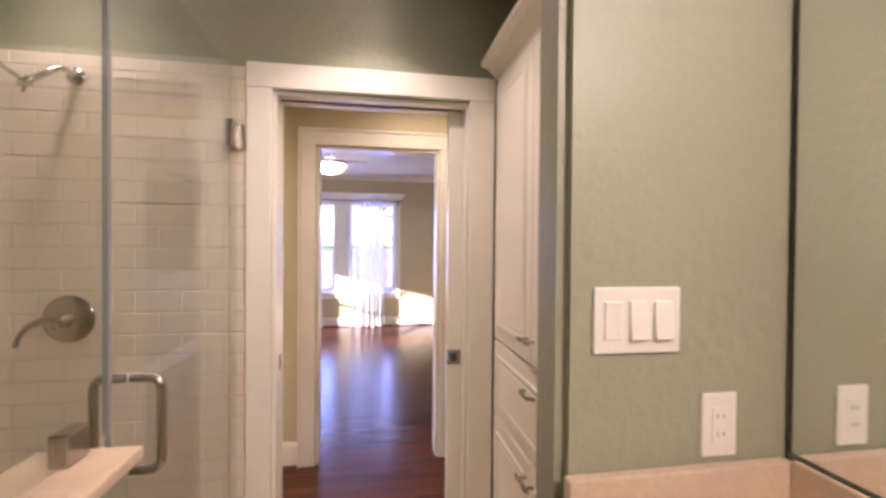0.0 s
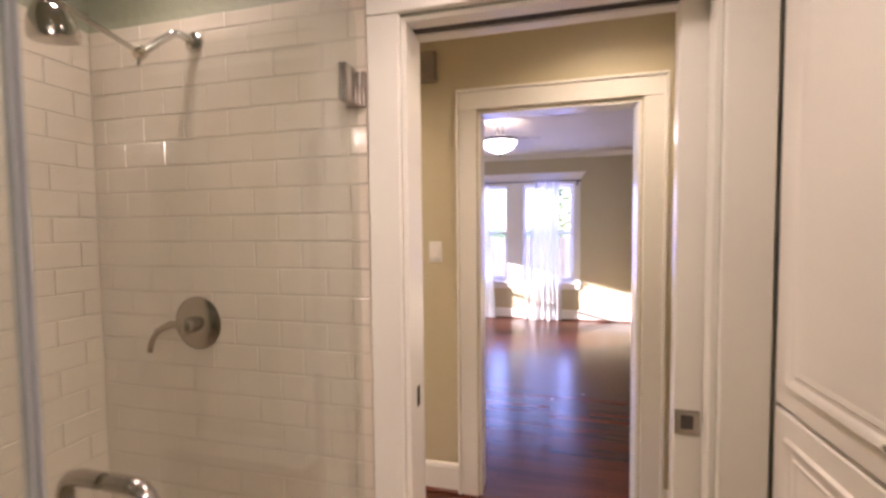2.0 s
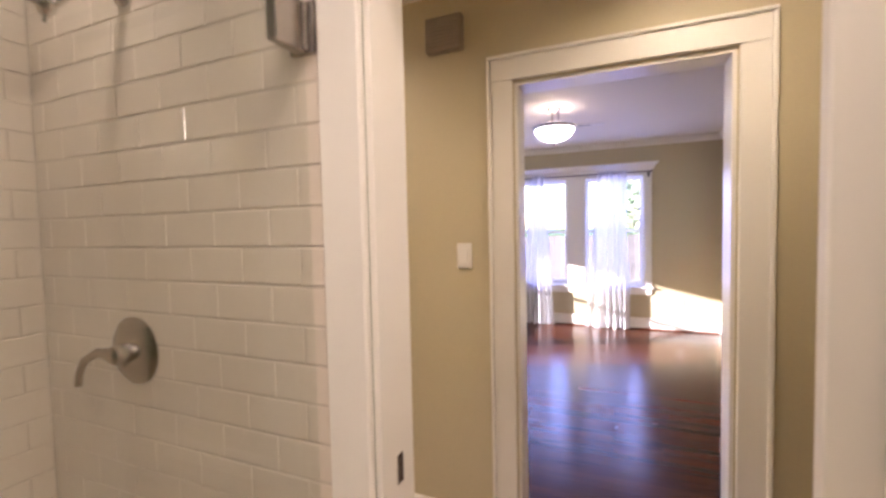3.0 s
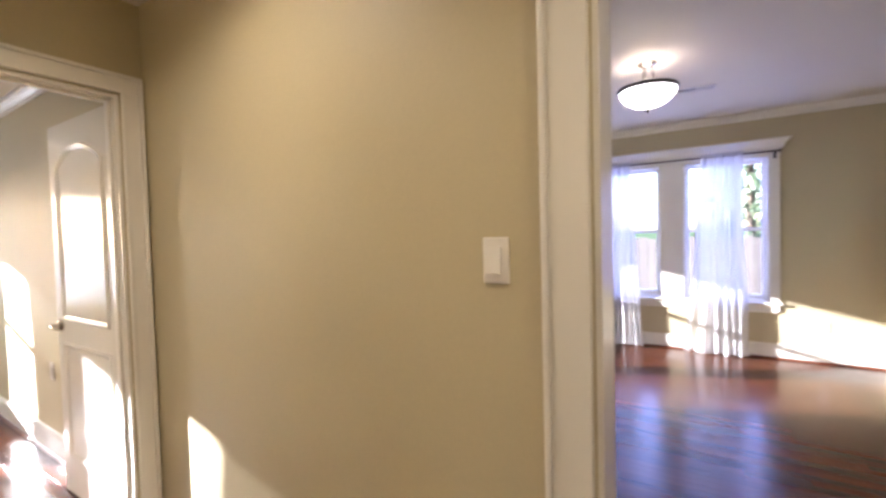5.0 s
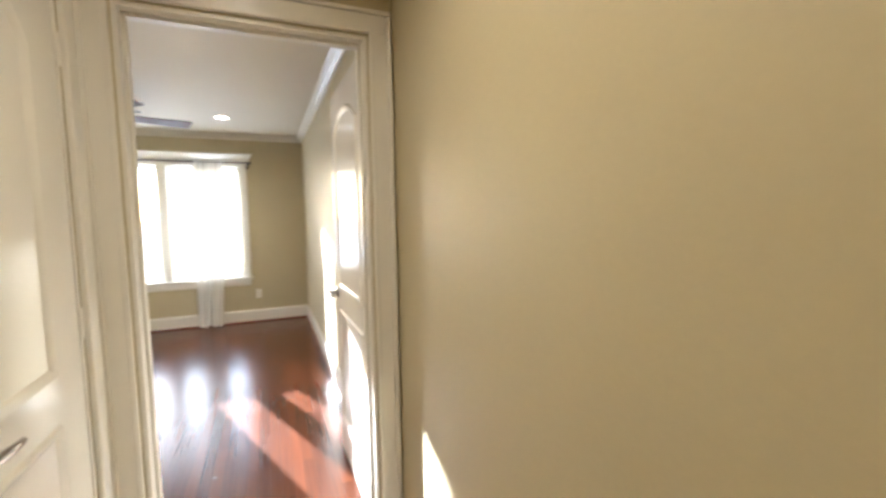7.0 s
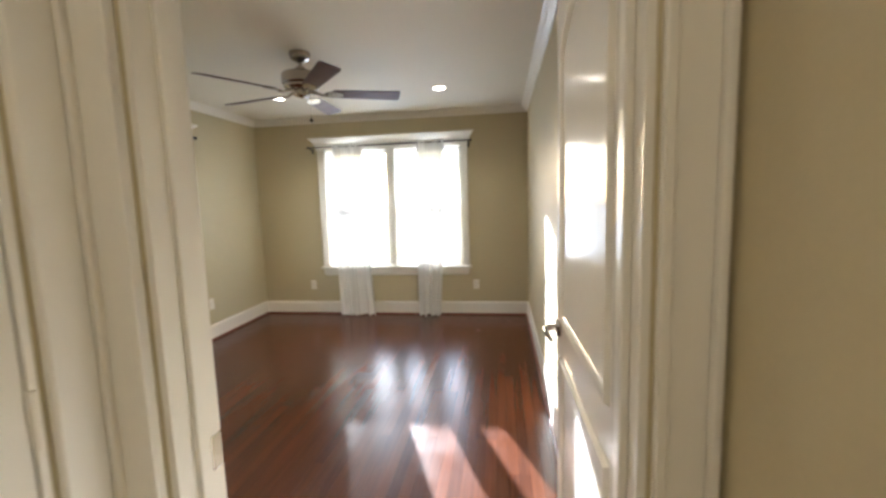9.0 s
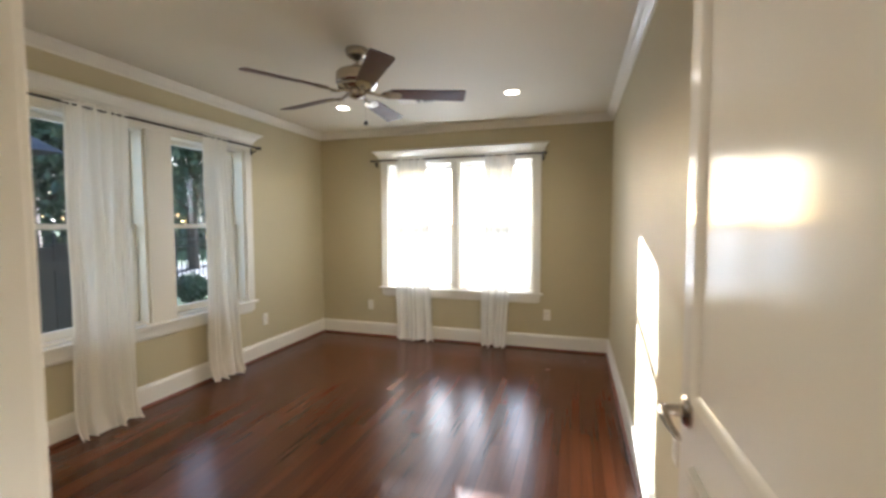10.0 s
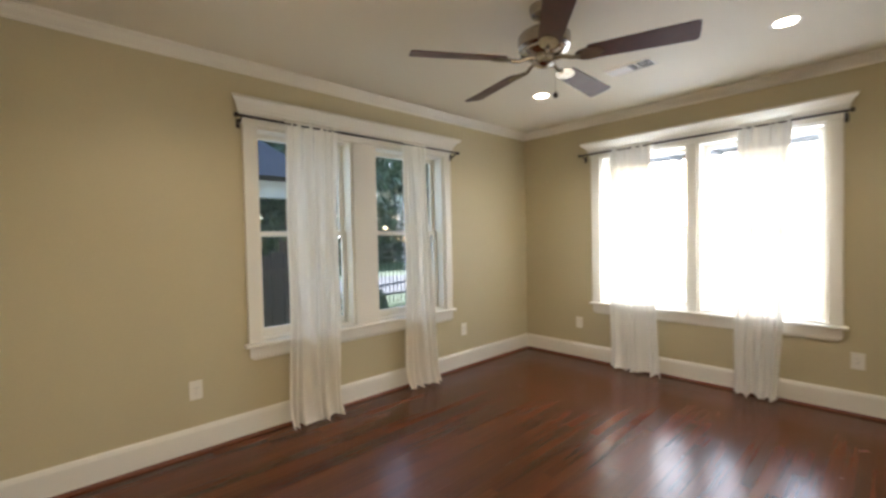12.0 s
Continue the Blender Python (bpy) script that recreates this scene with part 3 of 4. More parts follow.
def window(name, m, holes, outer, sill, top, head_top, label, set_back=0.085, depth=0.15):
    e = thing(name, m, label, "window", kind="structure")
    o0, o1 = outer
    part("casing_board", box(o0, holes[0][0] - 0.004, 0, 0.020, sill, top, 0.003), M_TRIM, e)
    part("casing_board", box(holes[-1][1] + 0.004, o1, 0, 0.020, sill, top, 0.003), M_TRIM, e)
    for a, b in zip(holes, holes[1:]):
        part("mullion_board", box(a[1] + 0.004, b[0] - 0.004, 0, 0.020, sill, top, 0.003), M_TRIM, e)
    part("head_board", box(o0 - 0.005, o1 + 0.005, 0, 0.022, top + 0.001, head_top - 0.093, 0.002), M_TRIM, e)
    part("crown_cap", strip(HEAD, o0 - 0.012, o1 + 0.012, mitre=(0.75, 0.75)), M_TRIM, e).location.z = head_top - 0.094
    part("window_sill", box(o0 - 0.025, o1 + 0.025, -0.02, 0.045, sill - 0.024, sill - 0.001, 0.006, seg=2), M_TRIM, e)
    bm = strip([(0, 0), (0.014, 0), (0.020, 0.02), (0.020, 0.085), (0, 0.085)], o0 + 0.004, o1 - 0.004, mitre=(0.0, 0.0))
    for v in bm.verts:
        if v.co.z < 0.01:
            v.co.x += 0.03 if v.co.x < (o0 + o1) / 2 else -0.03
    part("apron", bm, M_TRIM, e).location.z = sill - 0.110
    mid = sill + (top - sill) * 0.505
    for a, b in holes:
        j = 0.014
        fr = part("window_frame", box(a, a + j, -depth, 0, sill, top, 0.001), M_TRIM, e)
        part("jamb", box(b - j, b, -depth, 0, sill, top, 0.001), M_TRIM, fr)
        part("jamb", box(a + j, b - j, -depth, 0, top - j, top, 0.001), M_TRIM, fr)
        part("jamb", box(a + j, b - j, -depth, -0.02, sill - 0.002, sill + j, 0.001), M_TRIM, fr)
        for nm, z0, z1, d in (("upper_sash", mid - 0.018, top - j, -set_back - 0.034), ("lower_sash", sill + j, mid + 0.018, -set_back)):
            bm = bmesh.new()
            s, rail = 0.034, (0.036 if nm == "upper_sash" else 0.055)
            u0, u1 = a + j + 0.001, b - j - 0.001
            lo, hi = (0.036, rail) if nm == "upper_sash" else (rail, 0.036)
            box(u0, u0 + s, d - 0.032, d, z0, z1, 0.003, bm)
            box(u1 - s, u1, d - 0.032, d, z0, z1, 0.003, bm)
            box(u0 + s - 0.001, u1 - s + 0.001, d - 0.032, d - 0.001, z0, z0 + lo, 0.003, bm)
            box(u0 + s - 0.001, u1 - s + 0.001, d - 0.032, d - 0.001, z1 - hi, z1, 0.003, bm)
            sash = part(nm, bm, M_TRIM, e)
            pane = part("pane", box(u0 + s - 0.004, u1 - s + 0.004, d - 0.018, d - 0.014, z0 + lo - 0.004, z1 - hi + 0.004), M_GLASS, sash)
            pane.visible_shadow = False
            if nm == "lower_sash":
                part("sash_lock", box((u0 + u1) / 2 - 0.03, (u0 + u1) / 2 + 0.03, d - 0.03, d - 0.006, z1 + 0.0005, z1 + 0.014, 0.003), M_NICKEL, sash)
    return e


window("window_1", pose(W_X, 0, 0, 0, 0, -90), [(-2.90, -2.095), (-2.015, -1.25)], (-2.985, -1.155), 0.60, 2.02, 2.17, "white double-hung window pair with crown head, sunlit")
window("window_2", pose(0, S_Y, 0), [(-5.90, -5.145), (-4.935, -4.215)], (-5.985, -4.13), 0.60, 2.02, 2.185, "white double-hung window pair with wide mullion")
window("window_3", pose(0, 8.29, 0, 0, 0, 180), [(0.04, 0.81), (1.05, 1.79)], (-0.055, 1.90), 0.59, 2.12, 2.29, "white living room window pair, bright outside")

window("window_4", pose(-4.0, 0, 0, 0, 0, -90), [(-7.15, -6.15), (-5.95, -4.95)], (-7.24, -4.86), 0.60, 1.72, 1.88, "white double-hung side window pair, sunlit")


def rod(name, m, u0, u1, z, d):
    e = thing(name, m, "thin dark bronze curtain rod on brackets", "curtain rod")
    part("rod", tube([(u0, d, z), (u1, d, z)], 0.008, 12), M_BRONZE, e, smooth=True)
    for u, s in ((u0, -1), (u1, 1)):
        part("finial", lathe([(0, 0), (0.014, 0.002), (0.016, 0.012), (0.012, 0.022), (0, 0.026)], 16, m=Matrix.Translation((u, d, z)) @ Matrix.Rotation(s * math.pi / 2, 4, "Y")), M_BRONZE, e, smooth=True)
        k = u - s * 0.02
        b = part("bracket", tube(arc([(k, 0.024, z - 0.035), (k, d * 0.7, z - 0.035), (k, d, z - 0.008)], 0.02), 0.005, 8), M_BRONZE, e, smooth=True)
        part("bracket_plate", box(k - 0.012, k + 0.012, 0.0225, 0.0275, z - 0.065, z - 0.005, 0.001), M_BRONZE, b)
    return e


def curtain(m, top, bottom, z_top, folds, seed, material, label, d=0.095, pool=0.05, group="bedroom curtains"):
    """Gathered sheer panel from a rod to the floor: top and bottom are (u0, u1)."""
    rnd = random.Random(seed)
    nu, nz = folds * 10, 44
    ph = [rnd.uniform(-0.6, 0.6) for _ in range(folds + 2)]
    am = [rnd.uniform(0.6, 1.25) for _ in range(folds + 2)]
    bm = bmesh.new()
    grid = []
    for j in range(nz + 1):
        t = j / nz
        z = (z_top + 0.026) * (1 - t) + 0.004 * t
        row = []
        waist = 0.06 * math.sin(math.pi * min(1, t * 1.1)) * (1 - t)
        for i in range(nu + 1):
            s = i / nu
            k = (s + 0.045 * math.sin(2 * math.pi * (1.4 * s + ph[0])) + 0.030 * math.sin(2 * math.pi * (2.7 * s + ph[1]) + 1.5 * t)) * folds
            k = min(max(k, 0.0), folds)
            a = int(min(k, folds - 1e-6))
            w = k - a
            amp = (am[a] * (1 - w) + am[a + 1] * w) * (0.016 + 0.026 * t)
            shift = (ph[a] * (1 - w) + ph[a + 1] * w) * (0.4 + t)
            u = (top[0] + (top[1] - top[0]) * s) * (1 - t) + (bottom[0] + (bottom[1] - bottom[0]) * s) * t
            u += (0.5 - s) * waist * (bottom[1] - bottom[0]) + 0.008 * math.sin(3 * t * 3.1 + ph[a] * 4)
            y = d + amp * math.sin(2 * math.pi * k + shift) + 0.25 * amp * math.sin(4 * math.pi * k + 2.3 * shift + 5 * t)
            if t > 0.9:
                f = (t - 0.9) / 0.1
                y += pool * f * f * (0.6 + 0.4 * math.sin(2 * math.pi * k * 0.5 + seed))
            row.append(bm.verts.new((u, y, z + ((0.006 + 0.014 * (0.5 + 0.5 * math.sin(4.2 * k + seed))) if j == nz else 0))))
        grid.append(row)
    for j in range(nz):
        for i in range(nu):
            bm.faces.new((grid[j][i], grid[j][i + 1], grid[j + 1][i + 1], grid[j + 1][i]))
    me = bpy.data.meshes.new("curtain")
    bm.to_mesh(me)
    bm.free()
    me.materials.append(material)
    for p in me.polygons:
        p.use_smooth = True
    e = new("curtain", me)
    e.matrix_world = m
    tagged(e, label, "curtain", group)
    part("header_tape", tube([(top[0], d, z_top + 0.004), (top[1], d, z_top + 0.004)], 0.0125, 10), material, e, smooth=True)
    return e


WW, SW, LW = pose(W_X, 0, 0, 0, 0, -90), pose(0, S_Y, 0), pose(0, 8.29, 0, 0, 0, 180)
rod("curtain_rod", WW, -3.02, -1.09, 2.052, 0.095)
rod("curtain_rod", SW, -6.00, -4.08, 2.052, 0.095)
# unseen rod, carries the added curtain of the side window
rod("curtain_rod", pose(-4.0, 0, 0, 0, 0, -90), -7.28, -4.82, 1.795, 0.095)
rod("curtain_rod", LW, -0.03, 1.88, 2.155, 0.095)
SHEER = "floor-length ivory sheer curtain hanging on a bronze rod"
curtain(WW, (-2.72, -2.40), (-2.64, -2.36), 2.058, 5, 3, M_SHEER, SHEER + ", backlit")
curtain(WW, (-1.76, -1.38), (-1.84, -1.36), 2.058, 6, 5, M_SHEER, SHEER + ", backlit")
curtain(SW, (-4.76, -4.37), (-4.75, -4.35), 2.058, 6, 8, M_SHEER3, SHEER, pool=0.07)
curtain(SW, (-5.60, -5.36), (-5.70, -5.35), 2.058, 5, 11, M_SHEER3, SHEER, pool=0.07)
curtain(LW, (0.27, 0.64), (0.21, 0.80), 2.16, 6, 14, M_SHEER2, "floor-length white sheer curtain, strongly backlit", pool=0.06, group="living room curtains")
curtain(LW, (1.36, 1.56), (1.23, 1.75), 2.16, 6, 17, M_SHEER2, "floor-length white sheer curtain, strongly backlit", pool=0.06, group="living room curtains")
# out of view: added to soften and dim the sun from window_4
curtain(pose(-4.0, 0, 0, 0, 0, -90), (-7.20, -4.90), (-7.22, -4.88), 1.80, 18, 23, M_SHEER4, "unseen white sheer curtain added to soften the living room sun", pool=0.06, group="living room curtains")


# ---- small fittings ----
def plate(m, kind="outlet", gangs=1, label="white plastic wall outlet plate"):
    """Cover plate on a wall: local x along it, y out of it."""
    w = 0.070 + 0.046 * (gangs - 1)
    e = thing("light_switch" if kind == "switch" else "wall_outlet", m, label, "switch" if kind == "switch" else "outlet")
    part("cover_plate", box(-w / 2, w / 2, 0, 0.006, -0.057, 0.057, 0.003, seg=2), M_PLASTIC, e)
    for g in range(gangs):
        u = (g - (gangs - 1) / 2) * 0.046
        if kind == "switch":
            bm = box(u - 0.0165, u + 0.0165, 0.0055, 0.0105, -0.033, 0.033, 0.0015)
            for v in bm.verts:
                if v.co.z < 0 and v.co.y > 0.008:
                    v.co.y += 0.006 if g != 2 else -0.002
            part("rocker", bm, M_PLASTIC, e)
        else:
            r = part("receptacle", box(u - 0.0165, u + 0.0165, 0.0055, 0.0085, -0.033, 0.033, 0.002), M_PLASTIC, e)
            for z in (-0.016, 0.016):
                for du in (-0.006, 0.006):
                    part("slot", box(u + du - 0.001, u + du + 0.001, 0.0084, 0.0090, z - 0.004, z + 0.004), M_SLOT, r)
        for z in (-0.048, 0.048):
            part("screw", lathe([(0, 0.0058), (0.003, 0.0058), (0.003, 0.0068), (0, 0.0070)], 10, m=Matrix.Translation((u, 0, z)) @ Matrix.Rotation(-math.pi / 2, 4, "X")), M_PLASTIC, e)
    return e


for x, y, rz in ((W_X, 1.0, -90), (W_X, 3.055, -90)):
    plate(pose(x, y, 0.37, 0, 0, rz))
plate(pose(-3.82, S_Y, 0.38)), plate(pose(-6.14, S_Y, 0.375))
plate(pose(-4.22, N_Y, 0.56, 0, 0, 180))
plate(pose(0.40, 8.29, 0.36, 0, 0, 180))
plate(pose(0.87, 7.0, 0.36, 0, 0, 90))
plate(pose(-1.003, N_Y, 1.320, 0, 0, 180), "switch", 1, "white plastic rocker light switch on tan wall")
plate(pose(0.034, 1.525, 1.307, 0, 0, 180), "switch", 3, "white three-gang rocker switch on sage wall")
plate(pose(0.196, 1.525, 1.118, 0, 0, 180), "outlet", 1, "white plastic outlet above the vanity splash")

chime = thing("door_chime", pose(-1.07, N_Y, 2.295, 0, 0, 180), "beige ribbed door chime box high on the hall wall", "door chime")
part("housing", box(-0.085, 0.085, 0, 0.045, -0.075, 0.075, 0.006, seg=2), M_CHIME, chime)
for k in range(9):
    part("rib", box(-0.078, 0.078, 0.044, 0.052, -0.064 + k * 0.0155, -0.055 + k * 0.0155, 0.002), M_CHIME, chime)


def downlight(x, y, z, label="round recessed ceiling light, switched on"):
    e = thing("recessed_light", pose(x, y, z), label, "ceiling light", "recessed ceiling lights")
    part("trim_ring", lathe([(0.056, -0.002), (0.072, -0.006), (0.078, -0.003), (0.078, 0.0), (0.056, 0.0)], 36), M_PLASTIC, e, smooth=True)
    part("lens", lathe([(0, -0.0035), (0.055, -0.0035), (0.055, -0.001), (0, -0.001)], 36), M_BULB, e)


for x, y in ((-6.20, 2.81), (-6.19, 1.24), (-3.76, 2.81), (-3.76, 1.24)):
    downlight(x, y, C_Z)
# the fixture at x = -0.10 belongs to the added hall lamp
for x, y in ((-1.80, 3.10), (-0.10, 3.15), (-0.42, 2.18), (-1.45, 2.30)):
    downlight(x, y, HALL_Z)
# fixture added to go with the unseen kitchen lamp
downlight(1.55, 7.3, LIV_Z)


def vent(m, w, h, label):
    e = thing("ceiling_vent", m, label, "vent")
    bm = bmesh.new()
    for a, b, c, d in ((-w, w, -h, -h + 0.014), (-w, w, h - 0.014, h), (-w, -w + 0.014, -h + 0.014, h - 0.014), (w - 0.014, w, -h + 0.014, h - 0.014)):
        box(a, b, c, d, -0.008, 0, 0.002, bm)
    part("frame", bm, M_PLASTIC, e)
    part("backing", box(-w + 0.01, w - 0.01, -h + 0.01, h - 0.01, -0.002, -0.0005), M_SLOT, e)
    for u in (-w / 3, w / 3):
        part("divider", box(u - 0.004, u + 0.004, -h + 0.012, h - 0.012, -0.0075, -0.001), M_PLASTIC, e)
    n = int(2 * w / 0.014)
    for k in range(2, n - 1):
        u = -w + k * 0.014
        tilt = 0.006 if u > 0 else -0.006
        bm = box(u - 0.0012, u + 0.0012, -h + 0.014, h - 0.014, -0.008, -0.002)
        for v in bm.verts:
            v.co.x += tilt if v.co.z < -0.005 else 0
        part("slat", bm, M_PLASTIC, e)
    return e


vent(pose(-6.17, 1.97, C_Z, 0, 0, 90), 0.155, 0.075, "white louvred ceiling air vent beside the fan")
vent(pose(-0.66, 6.98, LIV_Z, 0, 0, 10), 0.15, 0.06, "white louvred air vent in living room ceiling")

# ---- ceiling fan ----
fan = thing("ceiling_fan", pose(-5.05, 2.01, 0), "brushed nickel ceiling fan with five mahogany blades", "ceiling fan")
part("canopy", lathe([(0, C_Z - 0.001), (0.070, C_Z - 0.001), (0.072, C_Z - 0.012), (0.062, C_Z - 0.045), (0.036, C_Z - 0.062), (0.018, C_Z - 0.066), (0, C_Z - 0.066)], 40), M_NICKEL, fan, smooth=True)
part("downrod", tube([(0, 0, C_Z - 0.06), (0, 0, 2.285)], 0.012, 16), M_NICKEL, fan, smooth=True)
part("yoke_cover", lathe([(0.013, 2.325), (0.030, 2.318), (0.036, 2.298), (0.030, 2.288), (0.013, 2.286)], 32), M_NICKEL, fan, smooth=True)
part("motor", lathe([(0, 2.290), (0.060, 2.290), (0.118, 2.276), (0.130, 2.262), (0.130, 2.208), (0.122, 2.198), (0.108, 2.192), (0.060, 2.188), (0, 2.188)], 48), M_NICKEL, fan, smooth=True)
part("vent_ring", lathe([(0.060, 2.190), (0.116, 2.192), (0.118, 2.180), (0.080, 2.164), (0.060, 2.162)], 48), M_CHROME, fan, smooth=True)
part("switch_housing", lathe([(0, 2.170), (0.052, 2.170), (0.056, 2.150), (0.050, 2.126), (0.030, 2.116), (0.012, 2.112), (0, 2.110)], 36), M_NICKEL, fan, smooth=True)
for k in range(5):
    ang = radians(111 + 72 * k)
    rot = Matrix.Rotation(ang, 4, "Z")
    tilt = Matrix.Translation((0, 0, 2.145)) @ Matrix.Rotation(radians(-13), 4, "X")
    bm = bmesh.new()
    outline = []
    r0, r1, w0, w1 = 0.215, 0.680, 0.052, 0.066
    for t in np.linspace(-90, 90, 9):
        outline.append((r1 - 0.022 + 0.022 * math.cos(radians(t)), (w1 - 0.022) * (1 if t > 0 else -1) * (1 if abs(t) > 1 else 0) + 0.022 * math.sin(radians(t))))
    outline = [(r0, -w0)] + outline + [(r0, w0), (r0 - 0.015, w0 * 0.5), (r0 - 0.015, -w0 * 0.5)]
    lo = [bm.verts.new((x, y, -0.003)) for x, y in outline]
    hi = [bm.verts.new((x, y, 0.003)) for x, y in outline]
    bm.faces.new(lo), bm.faces.new(hi)
    for i in range(len(outline)):
        j = (i + 1) % len(outline)
        bm.faces.new((lo[i], lo[j], hi[j], hi[i]))
    bmesh.ops.transform(bm, matrix=rot @ tilt, verts=bm.verts)
    blade = part("blade", bm, M_BLADE, fan, "dark mahogany fan blade")
    # blade iron: arm, oval plate and screws
    bm = tube([(0.055, 0, 0.012), (0.095, 0, 0.006), (0.135, 0, -0.010), (0.175, 0, -0.010)], 0.010, 10, radii=[0.012, 0.010, 0.009, 0.011])
    ov = Matrix.Translation((0.215, 0, -0.0045)) @ Matrix.Diagonal((1.45, 1.0, 1, 1))
    lathe([(0.024, -0.004), (0.046, -0.004), (0.046, 0.0), (0.024, 0.0)], 28, bm, ov)
    box(0.170, 0.262, -0.007, 0.007, -0.0095, -0.0045, 0.001, bm)
    bmesh.ops.transform(bm, matrix=rot @ tilt, verts=bm.verts)
    part("blade_iron", bm, M_NICKEL, fan, "cast nickel blade bracket", True)
chain = part("pull_chain", tube([(-0.026, 0.036, 2.116), (-0.030, 0.043, 2.10), (-0.030, 0.043, 1.985)], 0.0012, 6), M_NICKEL, fan)
part("fob", lathe([(0, 1.985), (0.006, 1.982), (0.013, 1.968), (0.012, 1.958), (0, 1.952)], 16, m=Matrix.Translation((-0.030, 0.043, 0))), M_BRONZE, chain, "small dark pull fob", True)

# ---- living room ceiling lamp ----
LX, LY = -0.935, 6.12
lamp = thing("ceiling_lamp", pose(LX, LY, 0), "semi-flush ceiling lamp with frosted white bowl, lit", "ceiling lamp")
part("canopy", lathe([(0, LIV_Z - 0.001), (0.065, LIV_Z - 0.001), (0.065, LIV_Z - 0.012), (0.045, LIV_Z - 0.028), (0, LIV_Z - 0.030)], 36), M_NICKEL, lamp, smooth=True)
for k in range(3):
    a = radians(120 * k + 20)
    part("stem", tube([(0.035 * math.cos(a), 0.035 * math.sin(a), LIV_Z - 0.028), (0.05 * math.cos(a), 0.05 * math.sin(a), 2.40)], 0.006, 10), M_NICKEL, lamp, smooth=True)
part("rim", lathe([(0.168, 2.395), (0.200, 2.402), (0.206, 2.392), (0.200, 2.375), (0.170, 2.372)], 48), M_BRONZE, lamp, "dark metal rim", True)
bowl = part("bowl", lathe([(0.0, 2.262), (0.05, 2.266), (0.10, 2.280), (0.150, 2.312), (0.180, 2.352), (0.190, 2.378), (0.184, 2.378), (0.172, 2.352), (0.140, 2.318), (0.09, 2.290), (0.0, 2.272)], 48), M_BOWL, lamp, "glowing frosted glass bowl", True)
part("finial", lathe([(0, 2.262), (0.016, 2.258), (0.018, 2.246), (0.010, 2.236), (0.006, 2.226), (0, 2.222)], 24), M_NICKEL, lamp, smooth=True)
pl = bpy.data.lights.new("living_lamp_bulb", "POINT")
pl.energy, pl.color, pl.shadow_soft_size = 0.45, (1.0, 0.80, 0.62), 0.06
new("living_lamp_bulb", pl).location = (LX, LY, 2.44)

# ---- living room: pass-through and kitchen beyond ----
led = thing("counter_ledge", pose(0.94, 6.38, 1.045), "speckled granite ledge in the pass-through opening", "ledge")
part("slab", box(-0.17, 0.30, -1.16, 1.30, 0.001, 0.031, 0.005, seg=2), M_GRANITE, led)
kcab = thing("kitchen_wall_cabinet", pose(1.25, 8.285, 1.41), "dark brown wooden kitchen wall cabinet", "cabinet", "kitchen wall cabinets")
part("body", box(-0.22, 0.32, -0.33, 0, 0, 0.92, 0.002), M_DARKWOOD, kcab)
kd = part("cabinet_door", box(-0.215, 0.315, -0.352, -0.331, 0.005, 0.915, 0.003), M_DARKWOOD, kcab)
part("panel_moulding", ring(rect_outline(-0.15, 0.25, 0.07, 0.85), 0.03, -0.006, -0.352), M_DARKWOOD, kd)
copy_thing(kcab, pose(1.25 + 0.545, 8.285, 1.41))
splash = tagged(part("backsplash", box(1.012, 2.45, 8.272, 8.289, 1.0, 1.409), M_GROUT), "mosaic tile backsplash of thin glass strips", "backsplash", kind="structure")
for k in range(26):
    part("mosaic_row", box(1.014, 2.44, 8.268, 8.2725, 1.003 + k * 0.0155, 1.0165 + k * 0.0155, 0.001), M_MOSAIC, splash)
kct = thing("kitchen_counter", pose(1.72, 7.98, 0), "kitchen base unit with granite counter", "counter")
part("body", box(-0.70, 0.75, -0.26, 0.29, 0.0, 0.94, 0.004), M_DARKWOOD, kct)
part("counter_top", box(-0.705, 0.77, -0.29, 0.288, 0.941, 0.985, 0.004), M_GRANITE, kct)

# ---- bathroom ----
cab = thing("linen_cabinet", pose(0.075, 0, 0), "tall cream painted linen cabinet with raised panels", "cabinet")
CY0, CY1 = 1.645, 2.528
part("body", box(0.021, 0.50, CY0, CY1, 0.0, 2.085, 0.002), M_CAB, cab)
bm = strip([(0, 0), (0.012, 0), (0.016, 0.018), (0.030, 0.030), (0.060, 0.058), (0.084, 0.068), (0.088, 0.082), (0, 0.082)], 0, CY1 - CY0)
bmesh.ops.transform(bm, matrix=pose(0.021, CY0, 2.080, 0, 0, 90), verts=bm.verts)
part("crown", bm, M_CAB, cab)


